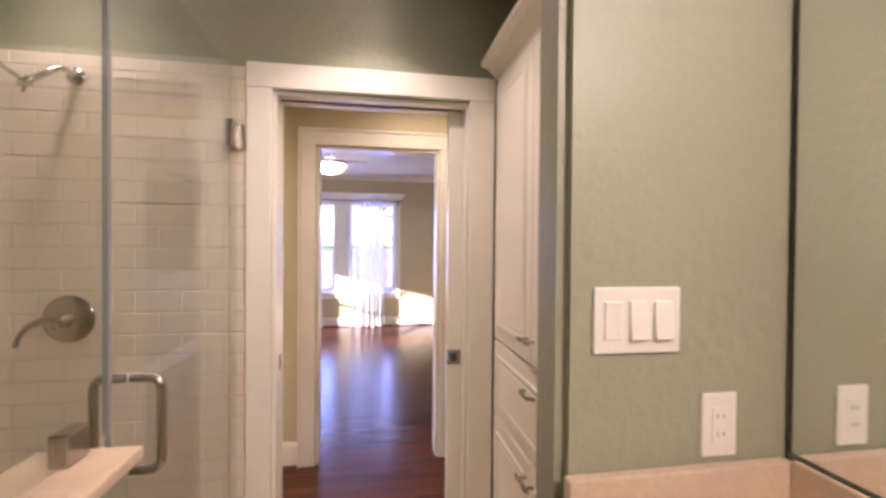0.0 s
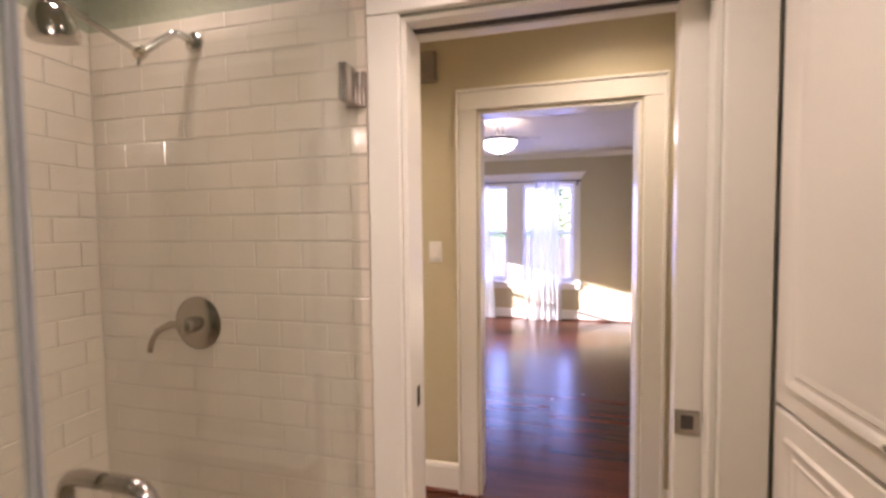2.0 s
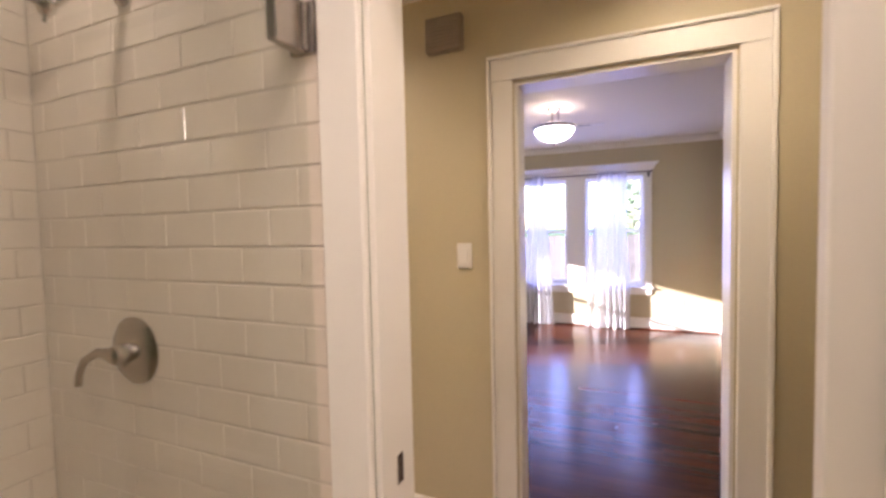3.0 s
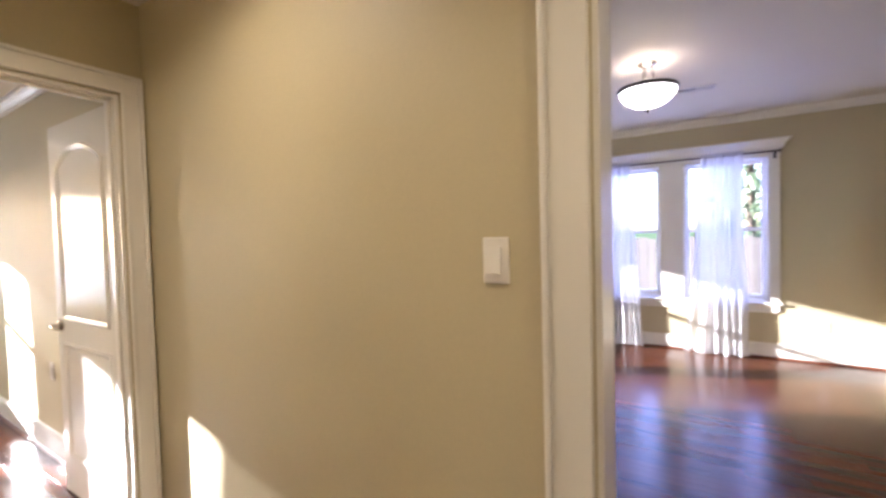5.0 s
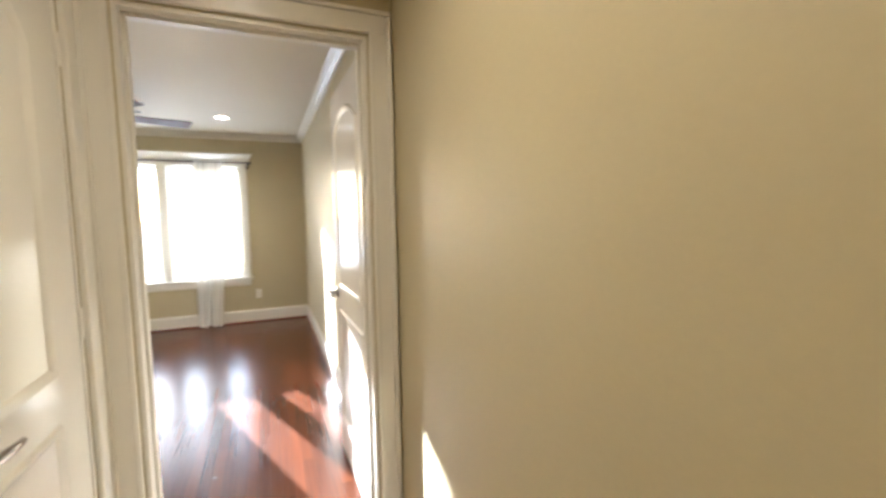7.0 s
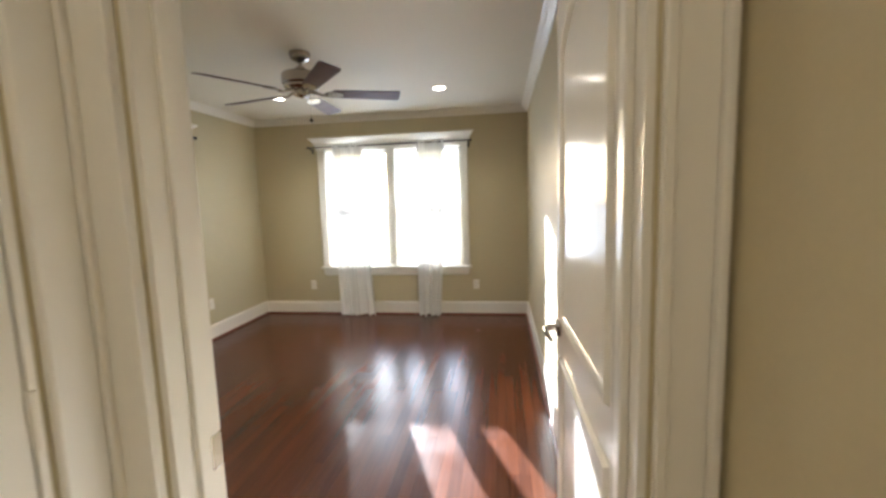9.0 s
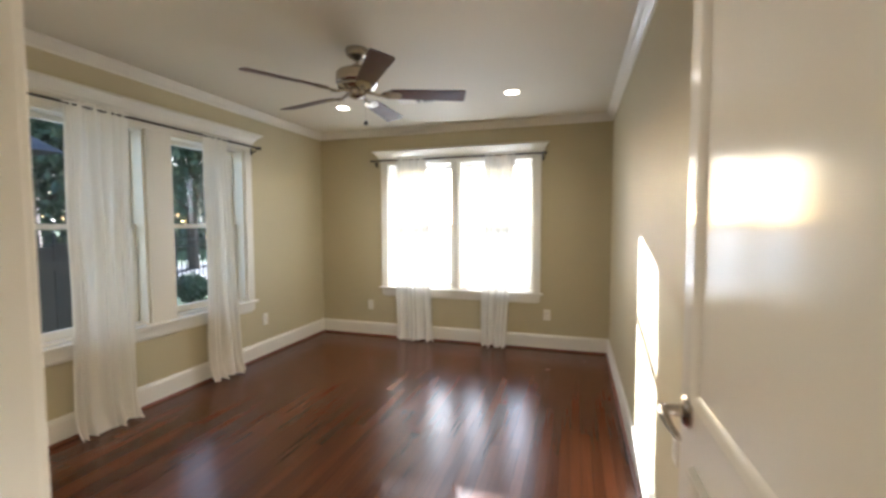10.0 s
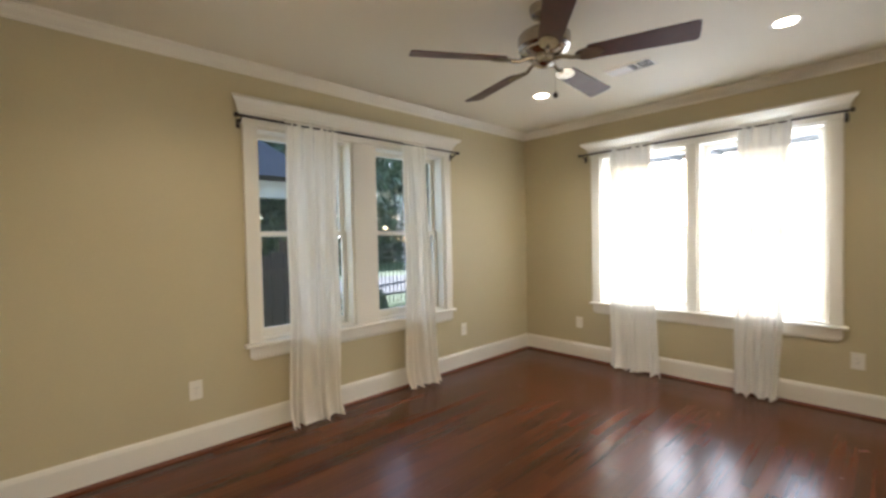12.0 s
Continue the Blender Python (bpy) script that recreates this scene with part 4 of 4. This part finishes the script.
def front(y0, y1, z0, z1, name, pull):
    f = part(name, box(0, 0.0205, y0, y1, z0, z1, 0.003), M_CAB, cab)
    e = 0.048
    bm = ring(rect_outline(y0 + e, y1 - e, z0 + e, z1 - e), 0.022, 0.007, 0.0)
    ring(rect_outline(y0 + e + 0.03, y1 - e - 0.03, z0 + e + 0.03, z1 - e - 0.03), 0.014, 0.003, 0.0, bm)
    bmesh.ops.transform(bm, matrix=Matrix(((0, -1, 0, 0), (1, 0, 0, 0), (0, 0, 1, 0), (0, 0, 0, 1))), verts=bm.verts)
    part("panel_moulding", bm, M_CAB, f, smooth=True)
    if pull[0] == "tbar":
        y, z = pull[1:]
        h = part("pull", tube([(0.0, y, z), (-0.026, y, z)], 0.0055, 12), M_NICKEL, f, "nickel T-bar pull", True)
        part("bar", tube([(-0.027, y - 0.021, z), (-0.031, y, z), (-0.027, y + 0.021, z)], 0.0065, 12), M_NICKEL, h, smooth=True)
    else:
        y, z = pull[1:]
        part("pull", tube(arc([(0.0, y - 0.042, z), (-0.026, y - 0.036, z), (-0.026, y + 0.036, z), (0.0, y + 0.042, z)], 0.018), 0.006, 12, radii=None), M_NICKEL, f, "curved nickel drawer pull", True)
    return f


mid_y = 2.115
part("face_stile", box(0.003, 0.0205, CY1 - 0.0055, CY1, 0, 2.085), M_CAB, cab)
for y0, y1, k in ((CY0 + 0.006, mid_y - 0.002, -1), (mid_y + 0.002, CY1 - 0.006, 1)):
    front(y0, y1, 1.060, 2.075, "cabinet_door", ("tbar", mid_y + k * 0.026, 1.135))
    front(y0, y1, 0.060, 0.745, "cabinet_door", ("tbar", mid_y + k * 0.030, 0.69))
front(CY0 + 0.006, CY1 - 0.006, 0.755, 1.050, "drawer", ("arch", mid_y, 0.965))

mirror = thing("wall_mirror", pose(0.345, 0, 0), "large frameless wall mirror above the vanity", "mirror")
part("mirror_glass", box(-0.006, -0.001, -0.55, 1.512, 1.062, 2.15), M_MIRROR, mirror)
part("edge_channel", box(-0.008, -0.0005, 1.5125, 1.5185, 1.062, 2.15, 0.001), M_BRONZE, mirror)
van = thing("bathroom_vanity", pose(0.345, 0, 0), "cream vanity with beige stone counter and splash", "vanity")
part("body", box(-0.42, -0.012, -0.55, 1.520, 0.0, 0.92, 0.003), M_CAB, van)
part("counter_top", box(-0.449, -0.012, -0.58, 1.5235, 0.921, 0.951, 0.006, seg=2), M_STONE, van)
part("side_splash", box(-0.441, -0.012, 1.5005, 1.5235, 0.952, 1.050, 0.004, seg=2), M_STONE, van, "beige stone side splash")
part("back_splash", box(-0.022, -0.0095, -0.58, 1.500, 0.952, 1.056, 0.004, seg=2), M_STONE, van, "beige stone back splash")
vl = thing("vanity_lamp", pose(0.345, 0.45, 2.28), "nickel vanity light bar with frosted shades, lit", "wall lamp")
part("back_plate", box(-0.02, -0.0005, -0.32, 0.32, -0.04, 0.04, 0.004), M_NICKEL, vl)
for y in (-0.24, 0.0, 0.24):
    a = part("arm", tube([(-0.018, y, 0), (-0.09, y, 0.0), (-0.10, y, -0.02)], 0.008, 10), M_NICKEL, vl, smooth=True)
    part("shade", lathe([(0.018, -0.02), (0.034, -0.05), (0.052, -0.10), (0.050, -0.10), (0.030, -0.05), (0.014, -0.022)], 24, m=Matrix.Translation((-0.10, y, 0))), M_BOWL, a, "glowing frosted shade", True)

# shower
GX = -0.915
knee = tagged(part("wall_knee_shower", box(-0.985, -0.845, -1.1, 1.70, 0, 1.035, 0.004), M_GREEN), "sage green half wall under the shower glass", "wall", kind="structure")
part("cap", box(-1.000, -0.825, -1.09, 1.715, 1.0355, 1.062, 0.006, seg=2), M_STONE, knee, "beige stone cap")
curb = tagged(part("shower_curb", box(-0.985, -0.845, 1.70, 2.548, 0, 0.10, 0.006), M_STONE), "beige stone shower curb", "curb", kind="structure")
fix = thing("shower_screen", pose(GX, 0, 0), "fixed clear glass shower screen on the half wall", "shower screen")
part("pane", box(-0.005, 0.005, -1.05, 1.760, 1.0665, 2.06), M_SHOWER, fix)
part("glass_edge", box(-0.0055, 0.0055, 1.7605, 1.7645, 1.0665, 2.06), M_GEDGE, fix)
part("clamp", box(-0.016, 0.016, 1.635, 1.692, 1.0625, 1.118, 0.003), M_NICKEL, fix, "square nickel glass clamp")
gd = thing("shower_door", pose(GX, 0, 0), "clear frameless glass shower door with nickel hinges, shut", "shower door")
pts = [(1.772, 0.115), (2.535, 0.115), (2.535, 1.97)] + [(2.535 - 0.09 * (1 - math.cos(radians(a))), 1.97 + 0.09 * math.sin(radians(a))) for a in (20, 40, 60, 80)] + [(2.44, 2.06), (1.772, 2.06)]
bm = bmesh.new()
lo, hi = [bm.verts.new((-0.005, y, z)) for y, z in pts], [bm.verts.new((0.005, y, z)) for y, z in pts]
bm.faces.new(lo), bm.faces.new(hi)
for i in range(len(pts)):
    bm.faces.new((lo[i], lo[(i + 1) % len(pts)], hi[(i + 1) % len(pts)], hi[i]))
part("pane", bm, M_SHOWER, gd)
part("glass_edge", box(-0.0052, 0.0052, 1.7675, 1.7715, 0.115, 2.06), M_GEDGE, gd)
for z in (0.38, 1.775):
    h = part("hinge", box(-0.012, 0.012, 2.455, 2.530, z, z + 0.095, 0.003), M_NICKEL, gd, "square nickel glass hinge")
    part("wall_plate", box(-0.028, 0.028, 2.5305, 2.5415, z, z + 0.095, 0.002), M_NICKEL, h)
    part("barrel", tube([(0.014, 2.527, z + 0.005), (0.014, 2.527, z + 0.090)], 0.006, 10), M_NICKEL, h, smooth=True)
hd = part("handle", tube(arc([(0.006, 1.835, 1.150), (0.065, 1.835, 1.150), (0.065, 1.835, 0.955), (0.006, 1.835, 0.955)], 0.028), 0.0095, 16), M_NICKEL, gd, "brushed nickel D-shaped pull", True)
part("inner_pull", tube(arc([(-0.006, 1.835, 1.150), (-0.065, 1.835, 1.150), (-0.065, 1.835, 0.955), (-0.006, 1.835, 0.955)], 0.028), 0.0095, 16), M_NICKEL, hd, smooth=True)

TF = 2.541  # face of the tiles on the north wall
valve = thing("shower_valve", pose(-1.465, TF, 1.160), "round brushed nickel shower valve with lever", "shower valve")
lay = Matrix.Rotation(math.pi / 2, 4, "X")
part("escutcheon", lathe([(0, 0), (0.083, 0.0), (0.083, 0.004), (0.070, 0.013), (0.040, 0.020), (0, 0.022)], 48, m=lay), M_NICKEL, valve, smooth=True)
lv = part("hub", lathe([(0, 0.018), (0.025, 0.018), (0.022, 0.055), (0.014, 0.062), (0, 0.063)], 28, m=lay), M_NICKEL, valve, smooth=True)
part("lever", tube([(0, -0.050, 0.002), (-0.045, -0.060, 0.006), (-0.085, -0.066, -0.014), (-0.110, -0.066, -0.048), (-0.120, -0.064, -0.080)], 0.01, 14, radii=[0.013, 0.011, 0.009, 0.008, 0.009]), M_NICKEL, lv, "curved lever handle", True)

sh = thing("wall_shower", pose(-1.440, TF, 2.010), "chrome shower head on a jointed arm", "shower head")
part("flange", lathe([(0, 0), (0.030, 0), (0.029, 0.006), (0.018, 0.014), (0, 0.015)], 28, m=lay), M_CHROME, sh, smooth=True)
part("arm", tube(arc([(0, -0.010, 0), (-0.015, -0.050, 0.012), (-0.050, -0.085, -0.030), (-0.075, -0.105, -0.060)], 0.02), 0.0105, 14), M_CHROME, sh, smooth=True)
jt = part("swivel_joint", lathe([(0, -0.02), (0.012, -0.018), (0.017, -0.005), (0.017, 0.008), (0.012, 0.02), (0, 0.022)], 20, m=Matrix.Translation((-0.078, -0.112, -0.066)) @ Matrix.Rotation(0.9, 4, "Y")), M_CHROME, sh, smooth=True)
part("thumb_screw", tube([(-0.078, -0.112, -0.075), (-0.082, -0.116, -0.100)], 0.005, 10), M_CHROME, jt, smooth=True)
part("extension_arm", tube([(-0.080, -0.114, -0.064), (-0.086, -0.315, -0.022)], 0.0075, 12), M_CHROME, sh, smooth=True)
hm = Matrix.Translation((-0.088, -0.330, -0.045)) @ Matrix.Rotation(radians(10), 4, "X") @ Matrix.Scale(1.22, 4)
hh = part("head", lathe([(0, 0.012), (0.014, 0.010), (0.026, -0.002), (0.036, -0.022), (0.041, -0.045), (0.041, -0.055), (0.036, -0.060), (0, -0.060)], 36, m=hm), M_CHROME, sh, smooth=True)
part("collar", lathe([(0, 0.040), (0.018, 0.038), (0.018, 0.018), (0.014, 0.010), (0, 0.010)], 20, m=hm), M_NICKEL, hh, smooth=True)

# ---- outside ----
ground = tagged(part("ground", box(-400, 400, -400, 400, -0.75, -0.55), M_GRASS), "green lawn round the house", "ground", kind="structure")
# made-up pale ground, so the low west view stays white with glare
tagged(part("pavement", box(-60, -7.6, -1.2, 30, -0.549, -0.50), M_ROAD), "pale ground added to keep the west window view washed out", "pavement", kind="structure")
tagged(part("road", box(-80, 60, -14, -8.5, -0.549, -0.53), M_STREET), "grey asphalt street beyond the iron fence", "road", kind="structure")
porch = thing("porch_roof", pose(-8.6, 2.0, 0), "grey porch eave outside the sunny window", "eave", kind="structure")
bm = box(0.0, 1.26, -2.6, 0.75, 2.16, 2.30)
part("soffit", bm, M_EAVE, porch)
part("fascia", box(-0.03, 0.0, -2.6, 0.75, 2.125, 2.30), M_EAVE, porch)
for k in range(8):
    part("rafter", box(0.001, 1.255, -2.5 + k * 0.4, -2.46 + k * 0.4, 2.10, 2.159), M_EAVE, porch)


def board_fence(name, x0, y0, x1, y1, z0, z1, label):
    L = math.hypot(x1 - x0, y1 - y0)
    e = thing(name, pose(x0, y0, z0, 0, 0, math.degrees(math.atan2(y1 - y0, x1 - x0))), label, "fence")
    n = int(L / 0.145)
    me = None
    for k in range(n):
        if me is None:
            ob = part("board", box(0, 0.138, 0, 0.02, 0, z1 - z0, 0.003), M_FENCE, e)
            me = ob.data
        else:
            ob = new("board", me)
            ob.parent = e
        ob.location = (k * 0.145, 0, 0.02 * math.sin(k * 2.1))
    for z in (0.25, (z1 - z0) - 0.25):
        part("rail", box(0, L, 0.0205, 0.06, z, z + 0.08), M_FENCE, e)
    return e


board_fence("board_fence", -8.0, 12.2, 5.5, 12.2, -0.55, 1.22, "weathered grey-brown board fence in the yard")
board_fence("board_fence", -5.75, -1.6, -2.2, -1.6, -0.55, 1.13, "dark weathered board fence beside the house")

iron = thing("iron_fence", pose(-19.0, -6.6, -0.55), "black iron picket fence along the street", "fence")
for z in (0.25, 1.30, 1.47):
    part("rail", box(0, 16.0, -0.015, 0.015, z, z + 0.035), M_IRON, iron)
me = None
for k in range(118):
    if me is None:
        bm = box(-0.009, 0.009, -0.009, 0.009, 0.02, 1.60)
        lathe([(0, 1.72), (0.02, 1.64), (0.012, 1.60), (0, 1.59)], 8, bm)
        ob = part("picket", bm, M_IRON, iron)
        me = ob.data
    else:
        ob = new("picket", me)
        ob.parent = iron
    ob.location.x = 0.07 + k * 0.135
for k in range(7):
    part("post", box(0.02 + k * 2.64, 0.09 + k * 2.64, -0.035, 0.035, 0, 1.7, 0.004), M_IRON, iron)

nb = thing("neighbour_house", pose(-6.3, -5.6, -0.55), "neighbouring house with white porch beam and dark roof", "house")
part("wall", box(1.4, 6.2, -3.2, 0.0, 0, 3.1), M_SIDING, nb)
part("beam", box(-1.0, 1.4, -0.35, -0.1, 2.75, 3.1, 0.01), M_SIDING, nb, "white porch beam")
part("post", box(-0.95, -0.80, -0.30, -0.15, 0, 2.75, 0.01), M_SIDING, nb, "white porch post")
bm = bmesh.new()
a = [bm.verts.new(p) for p in ((-1.4, 0.6, 3.10), (6.6, 0.6, 3.10), (6.6, -3.8, 3.10), (-1.4, -3.8, 3.10), (0.3, -1.6, 4.7), (6.6, -1.6, 4.7))]
for f in ((0, 1, 5, 4), (2, 3, 4, 5), (3, 0, 4), (1, 2, 5), (0, 1, 2, 3)):
    bm.faces.new([a[i] for i in f])
part("roof", bm, M_SHINGLE, nb, "dark shingle roof")


def leaves(bm, centre, radius, count, size, rnd, squash=0.8):
    for _ in range(count):
        v = Vector((rnd.gauss(0, 1), rnd.gauss(0, 1), rnd.gauss(0, 1) * squash))
        v = v.normalized() * radius * (rnd.random() ** 0.4)
        p = Vector(centre) + v
        rot = Euler((rnd.uniform(0, 6.3), rnd.uniform(0, 6.3), rnd.uniform(0, 6.3))).to_matrix()
        s = size * rnd.uniform(0.6, 1.3)
        q = [bm.verts.new(p + rot @ Vector(c) * s) for c in ((-1, 0, 0), (0, -0.45, 0.1), (1, 0, 0), (0, 0.45, 0.1))]
        bm.faces.new(q)


def tree(x, y, height, spread, seed, label):
    rnd = random.Random(seed)
    e = thing("tree", pose(x, y, -0.55), label, "tree", "trees along the street")
    bm = tube([(0, 0, 0), (0.08, 0.05, height * 0.25), (0.0, 0.12, height * 0.55), (0.1, 0.0, height * 0.85)], 0.2, 10, radii=[0.24, 0.19, 0.13, 0.04])
    cr = bmesh.new()
    for k in range(9):
        a, h = k * 2.4, height * (0.36 + 0.06 * k)
        tip = (math.cos(a) * spread * rnd.uniform(0.5, 0.9), math.sin(a) * spread * rnd.uniform(0.5, 0.9), h + height * 0.14)
        tube([(0.04, 0.05, h - height * 0.08), (tip[0] * 0.5, tip[1] * 0.5, h + 0.1), tip], 0.05, 7, bm, radii=[0.07, 0.045, 0.012])
        leaves(cr, tip, spread * 0.55, 620, 0.15, rnd)
        leaves(cr, (tip[0] * 0.5, tip[1] * 0.5, h + 0.5), spread * 0.45, 420, 0.15, rnd)
    part("trunk", bm, M_BARK, e, smooth=True)
    part("crown", cr, M_LEAF, e)
    return e


tree(-9.5, -9.5, 6.5, 2.6, 21, "leafy green street tree behind the fence")
tree(-13.5, -16.5, 8.5, 3.4, 22, "large leafy green tree across the street")
tree(-6.0, -17.5, 9.0, 3.6, 23, "large leafy green tree across the street")
tree(-16.5, -12.0, 8.5, 3.4, 25, "leafy green street tree in the distance")
tree(-9.8, -20.0, 10.0, 4.2, 26, "large leafy green tree across the street")
# hidden from both windows; added only to block low sun from the south one
tree(-12.2, -2.9, 5.0, 1.5, 27, "unseen leafy tree added to keep sun off the south window")
tree(-9.6, -12.0, 9.5, 3.8, 28, "large leafy green tree behind the neighbouring house")
tree(-20.0, -13.5, 8.0, 3.2, 24, "leafy green street tree in the distance")


# the far row of trees at the end of the view
hedge_rnd = random.Random(77)
hedge = bmesh.new()
for k in range(46):
    hx = -46.0 + k * 1.15
    for hz in (0.6, 1.8, 3.0, 4.1):
        leaves(hedge, (hx, -25.0 + hedge_rnd.uniform(-0.8, 0.8), hz + hedge_rnd.uniform(-0.3, 0.4)), 1.15, 95, 0.34, hedge_rnd)
woods = thing("far_trees", pose(0, 0, -0.55), "dense row of dark green trees far across the street", "trees", "", "stuff")
part("foliage", hedge, M_LEAF, woods)


def conifer(x, y, height, seed):
    rnd = random.Random(seed)
    e = thing("conifer", pose(x, y, -0.55), "tall narrow conifer behind the yard fence", "tree")
    part("trunk", tube([(0, 0, 0), (0, 0.03, height * 0.5), (0, 0, height)], 0.1, 8, radii=[0.14, 0.08, 0.02]), M_BARK, e, smooth=True)
    cr = bmesh.new()
    for k in range(26):
        h = height * (0.12 + 0.86 * k / 26)
        r = 1.5 * (1 - k / 27)
        for j in range(6):
            a = j * 1.05 + k * 0.7
            for f in (0.4, 0.7, 1.0):
                leaves(cr, (math.cos(a) * r * f, math.sin(a) * r * f, h - 0.25 * f), 0.20, 9, 0.09, rnd, 0.4)
    part("crown", cr, M_LEAF, e)


conifer(0.35, 16.5, 7.0, 31)


def bush(x, y, r, seed):
    rnd = random.Random(seed)
    e = thing("bush", pose(x, y, -0.55), "rounded leafy green bush near the fence", "bush", "bushes by the fence")
    bm = bmesh.new()
    for k in range(5):
        a = k * 1.26
        tube([(0, 0, 0), (math.cos(a) * r * 0.3, math.sin(a) * r * 0.3, r * 0.6), (math.cos(a) * r * 0.6, math.sin(a) * r * 0.6, r * 1.1)], 0.02, 6, bm)
    part("stems", bm, M_BARK, e)
    cr = bmesh.new()
    for k in range(7):
        leaves(cr, (rnd.uniform(-0.4, 0.4) * r, rnd.uniform(-0.4, 0.4) * r, r * rnd.uniform(0.5, 1.1)), r * 0.55, 420, 0.055, rnd)
    part("leaves", cr, M_LEAF, e)


for x, y, r, s in ((-7.4, -4.6, 0.55, 41), (-8.7, -5.0, 0.45, 42), (-6.3, -3.4, 0.6, 43), (-10.2, -5.2, 0.5, 44)):
    bush(x, y, r, s)

# ---- pieces: wall tiles, floor boards ----


def tile_mesh(w, h, d=0.008):
    bm = bmesh.new()
    c = 0.003
    lo = [bm.verts.new(p) for p in ((0, 0, 0), (w, 0, 0), (w, 0, h), (0, 0, h))]
    md = [bm.verts.new(p) for p in ((0, d - c, 0), (w, d - c, 0), (w, d - c, h), (0, d - c, h))]
    hi = [bm.verts.new(p) for p in ((c, d, c), (w - c, d, c), (w - c, d, h - c), (c, d, h - c))]
    bm.faces.new(hi)
    for k in range(4):
        j = (k + 1) % 4
        bm.faces.new((lo[k], lo[j], md[j], md[k]))
        bm.faces.new((md[k], md[j], hi[j], hi[k]))
    bmesh.ops.recalc_face_normals(bm, faces=bm.faces)
    me = bpy.data.meshes.new("tile")
    bm.to_mesh(me)
    bm.free()
    me.materials.append(M_TILE)
    return me


ROW, COL, JOINT = 0.0785, 0.156, 0.0018


def tiled(base, m, width):
    cache = {}
    rows = [(k * ROW, ROW) for k in range(26)] + [(26 * ROW, 0.048)]
    rnd = random.Random(9)
    for r, (z, h) in enumerate(rows):
        u = -(COL / 2 if r % 2 else 0) - 0.02
        while u < width - 0.004:
            a, b = max(u, 0), min(u + COL, width)
            if b - a > 0.012:
                key = (round(b - a, 3), round(h, 3))
                if key not in cache:
                    cache[key] = tile_mesh(b - a - JOINT, h - JOINT)
                ob = new("tile", cache[key])
                ob.parent = base
                ob.matrix_basis = m @ pose(a + JOINT / 2, 0.0, z + JOINT / 2, rnd.uniform(-0.12, 0.12), 0, rnd.uniform(-0.15, 0.15))
            u += COL


grout_n = tagged(part("tiled_wall_north", box(-1.859, -0.883, 2.5430, 2.5495, 0, 2.088), M_GROUT), "white glazed subway tile shower wall", "wall tiles", kind="structure")
tiled(grout_n, pose(-0.883, 2.5492, 0, 0, 0, 180), 0.968)
grout_w = tagged(part("tiled_wall_west", box(-1.859, -1.8528, 1.05, 2.5455, 0, 2.088), M_GROUT), "white glazed subway tile shower wall", "wall tiles", kind="structure")
tiled(grout_w, pose(-1.8588, 2.541, 0, 0, 0, -90), 1.48)

BW = 0.0572


def board_mesh(length, bm=None, x=0.0, y=0.0):
    own = bm is None
    bm = bm or bmesh.new()
    w, c = BW - 0.0004, 0.0003
    p = lambda a, b, z: bm.verts.new((x + a, y + b, z))
    lo = [p(0, 0, -0.012), p(length, 0, -0.012), p(length, w, -0.012), p(0, w, -0.012)]
    md = [p(0, 0, -c), p(length, 0, -c), p(length, w, -c), p(0, w, -c)]
    hi = [p(c, c, 0), p(length - c, c, 0), p(length - c, w - c, 0), p(c, w - c, 0)]
    bm.faces.new(hi)
    for k in range(4):
        j = (k + 1) % 4
        bm.faces.new((lo[k], lo[j], md[j], md[k]))
        bm.faces.new((md[k], md[j], hi[j], hi[k]))
    if not own:
        return bm
    bmesh.ops.recalc_face_normals(bm, faces=bm.faces)
    me = bpy.data.meshes.new("floor_board")
    bm.to_mesh(me)
    bm.free()
    me.materials.append(M_FLOOR)
    return me


def boards(base, x0, x1, y0, y1, seed, lengths, joined=False):
    rnd = random.Random(seed)
    cache = {}
    bm = bmesh.new() if joined else None
    y = y0
    while y < y1 - 0.01:
        x = x0 - rnd.choice((0.0, 0.3, 0.6, 0.9))
        while x < x1 - 0.02:
            L = rnd.choice(lengths)
            a, b = max(x, x0), min(x + L, x1)
            if b - a > 0.03:
                if joined:
                    board_mesh(b - a - 0.0006, bm, a, y)
                else:
                    key = round(b - a, 3)
                    if key not in cache:
                        cache[key] = board_mesh(b - a - 0.0006)
                    ob = new("floor_board", cache[key])
                    ob.parent = base
                    ob.location = (a, y, rnd.uniform(-0.0003, 0.0))
            x += L
        y += BW
    if joined:
        tagged(part("floor_boards", bm, M_FLOOR, base), kind="stuff")


boards(floor_bed, -7.18, -2.855, S_Y, N_Y - BW * 0.2, 51, (0.9, 1.2, 1.5, 1.8, 2.1))
boards(floor_hall, -2.855, 1.30, 2.615, N_Y + 0.065 - 0.01, 52, (0.9, 1.2, 1.5))
boards(floor_liv, -4.0, 2.5, N_Y + 0.065, 8.29, 53, (0.9, 1.2, 1.5, 1.8), True)
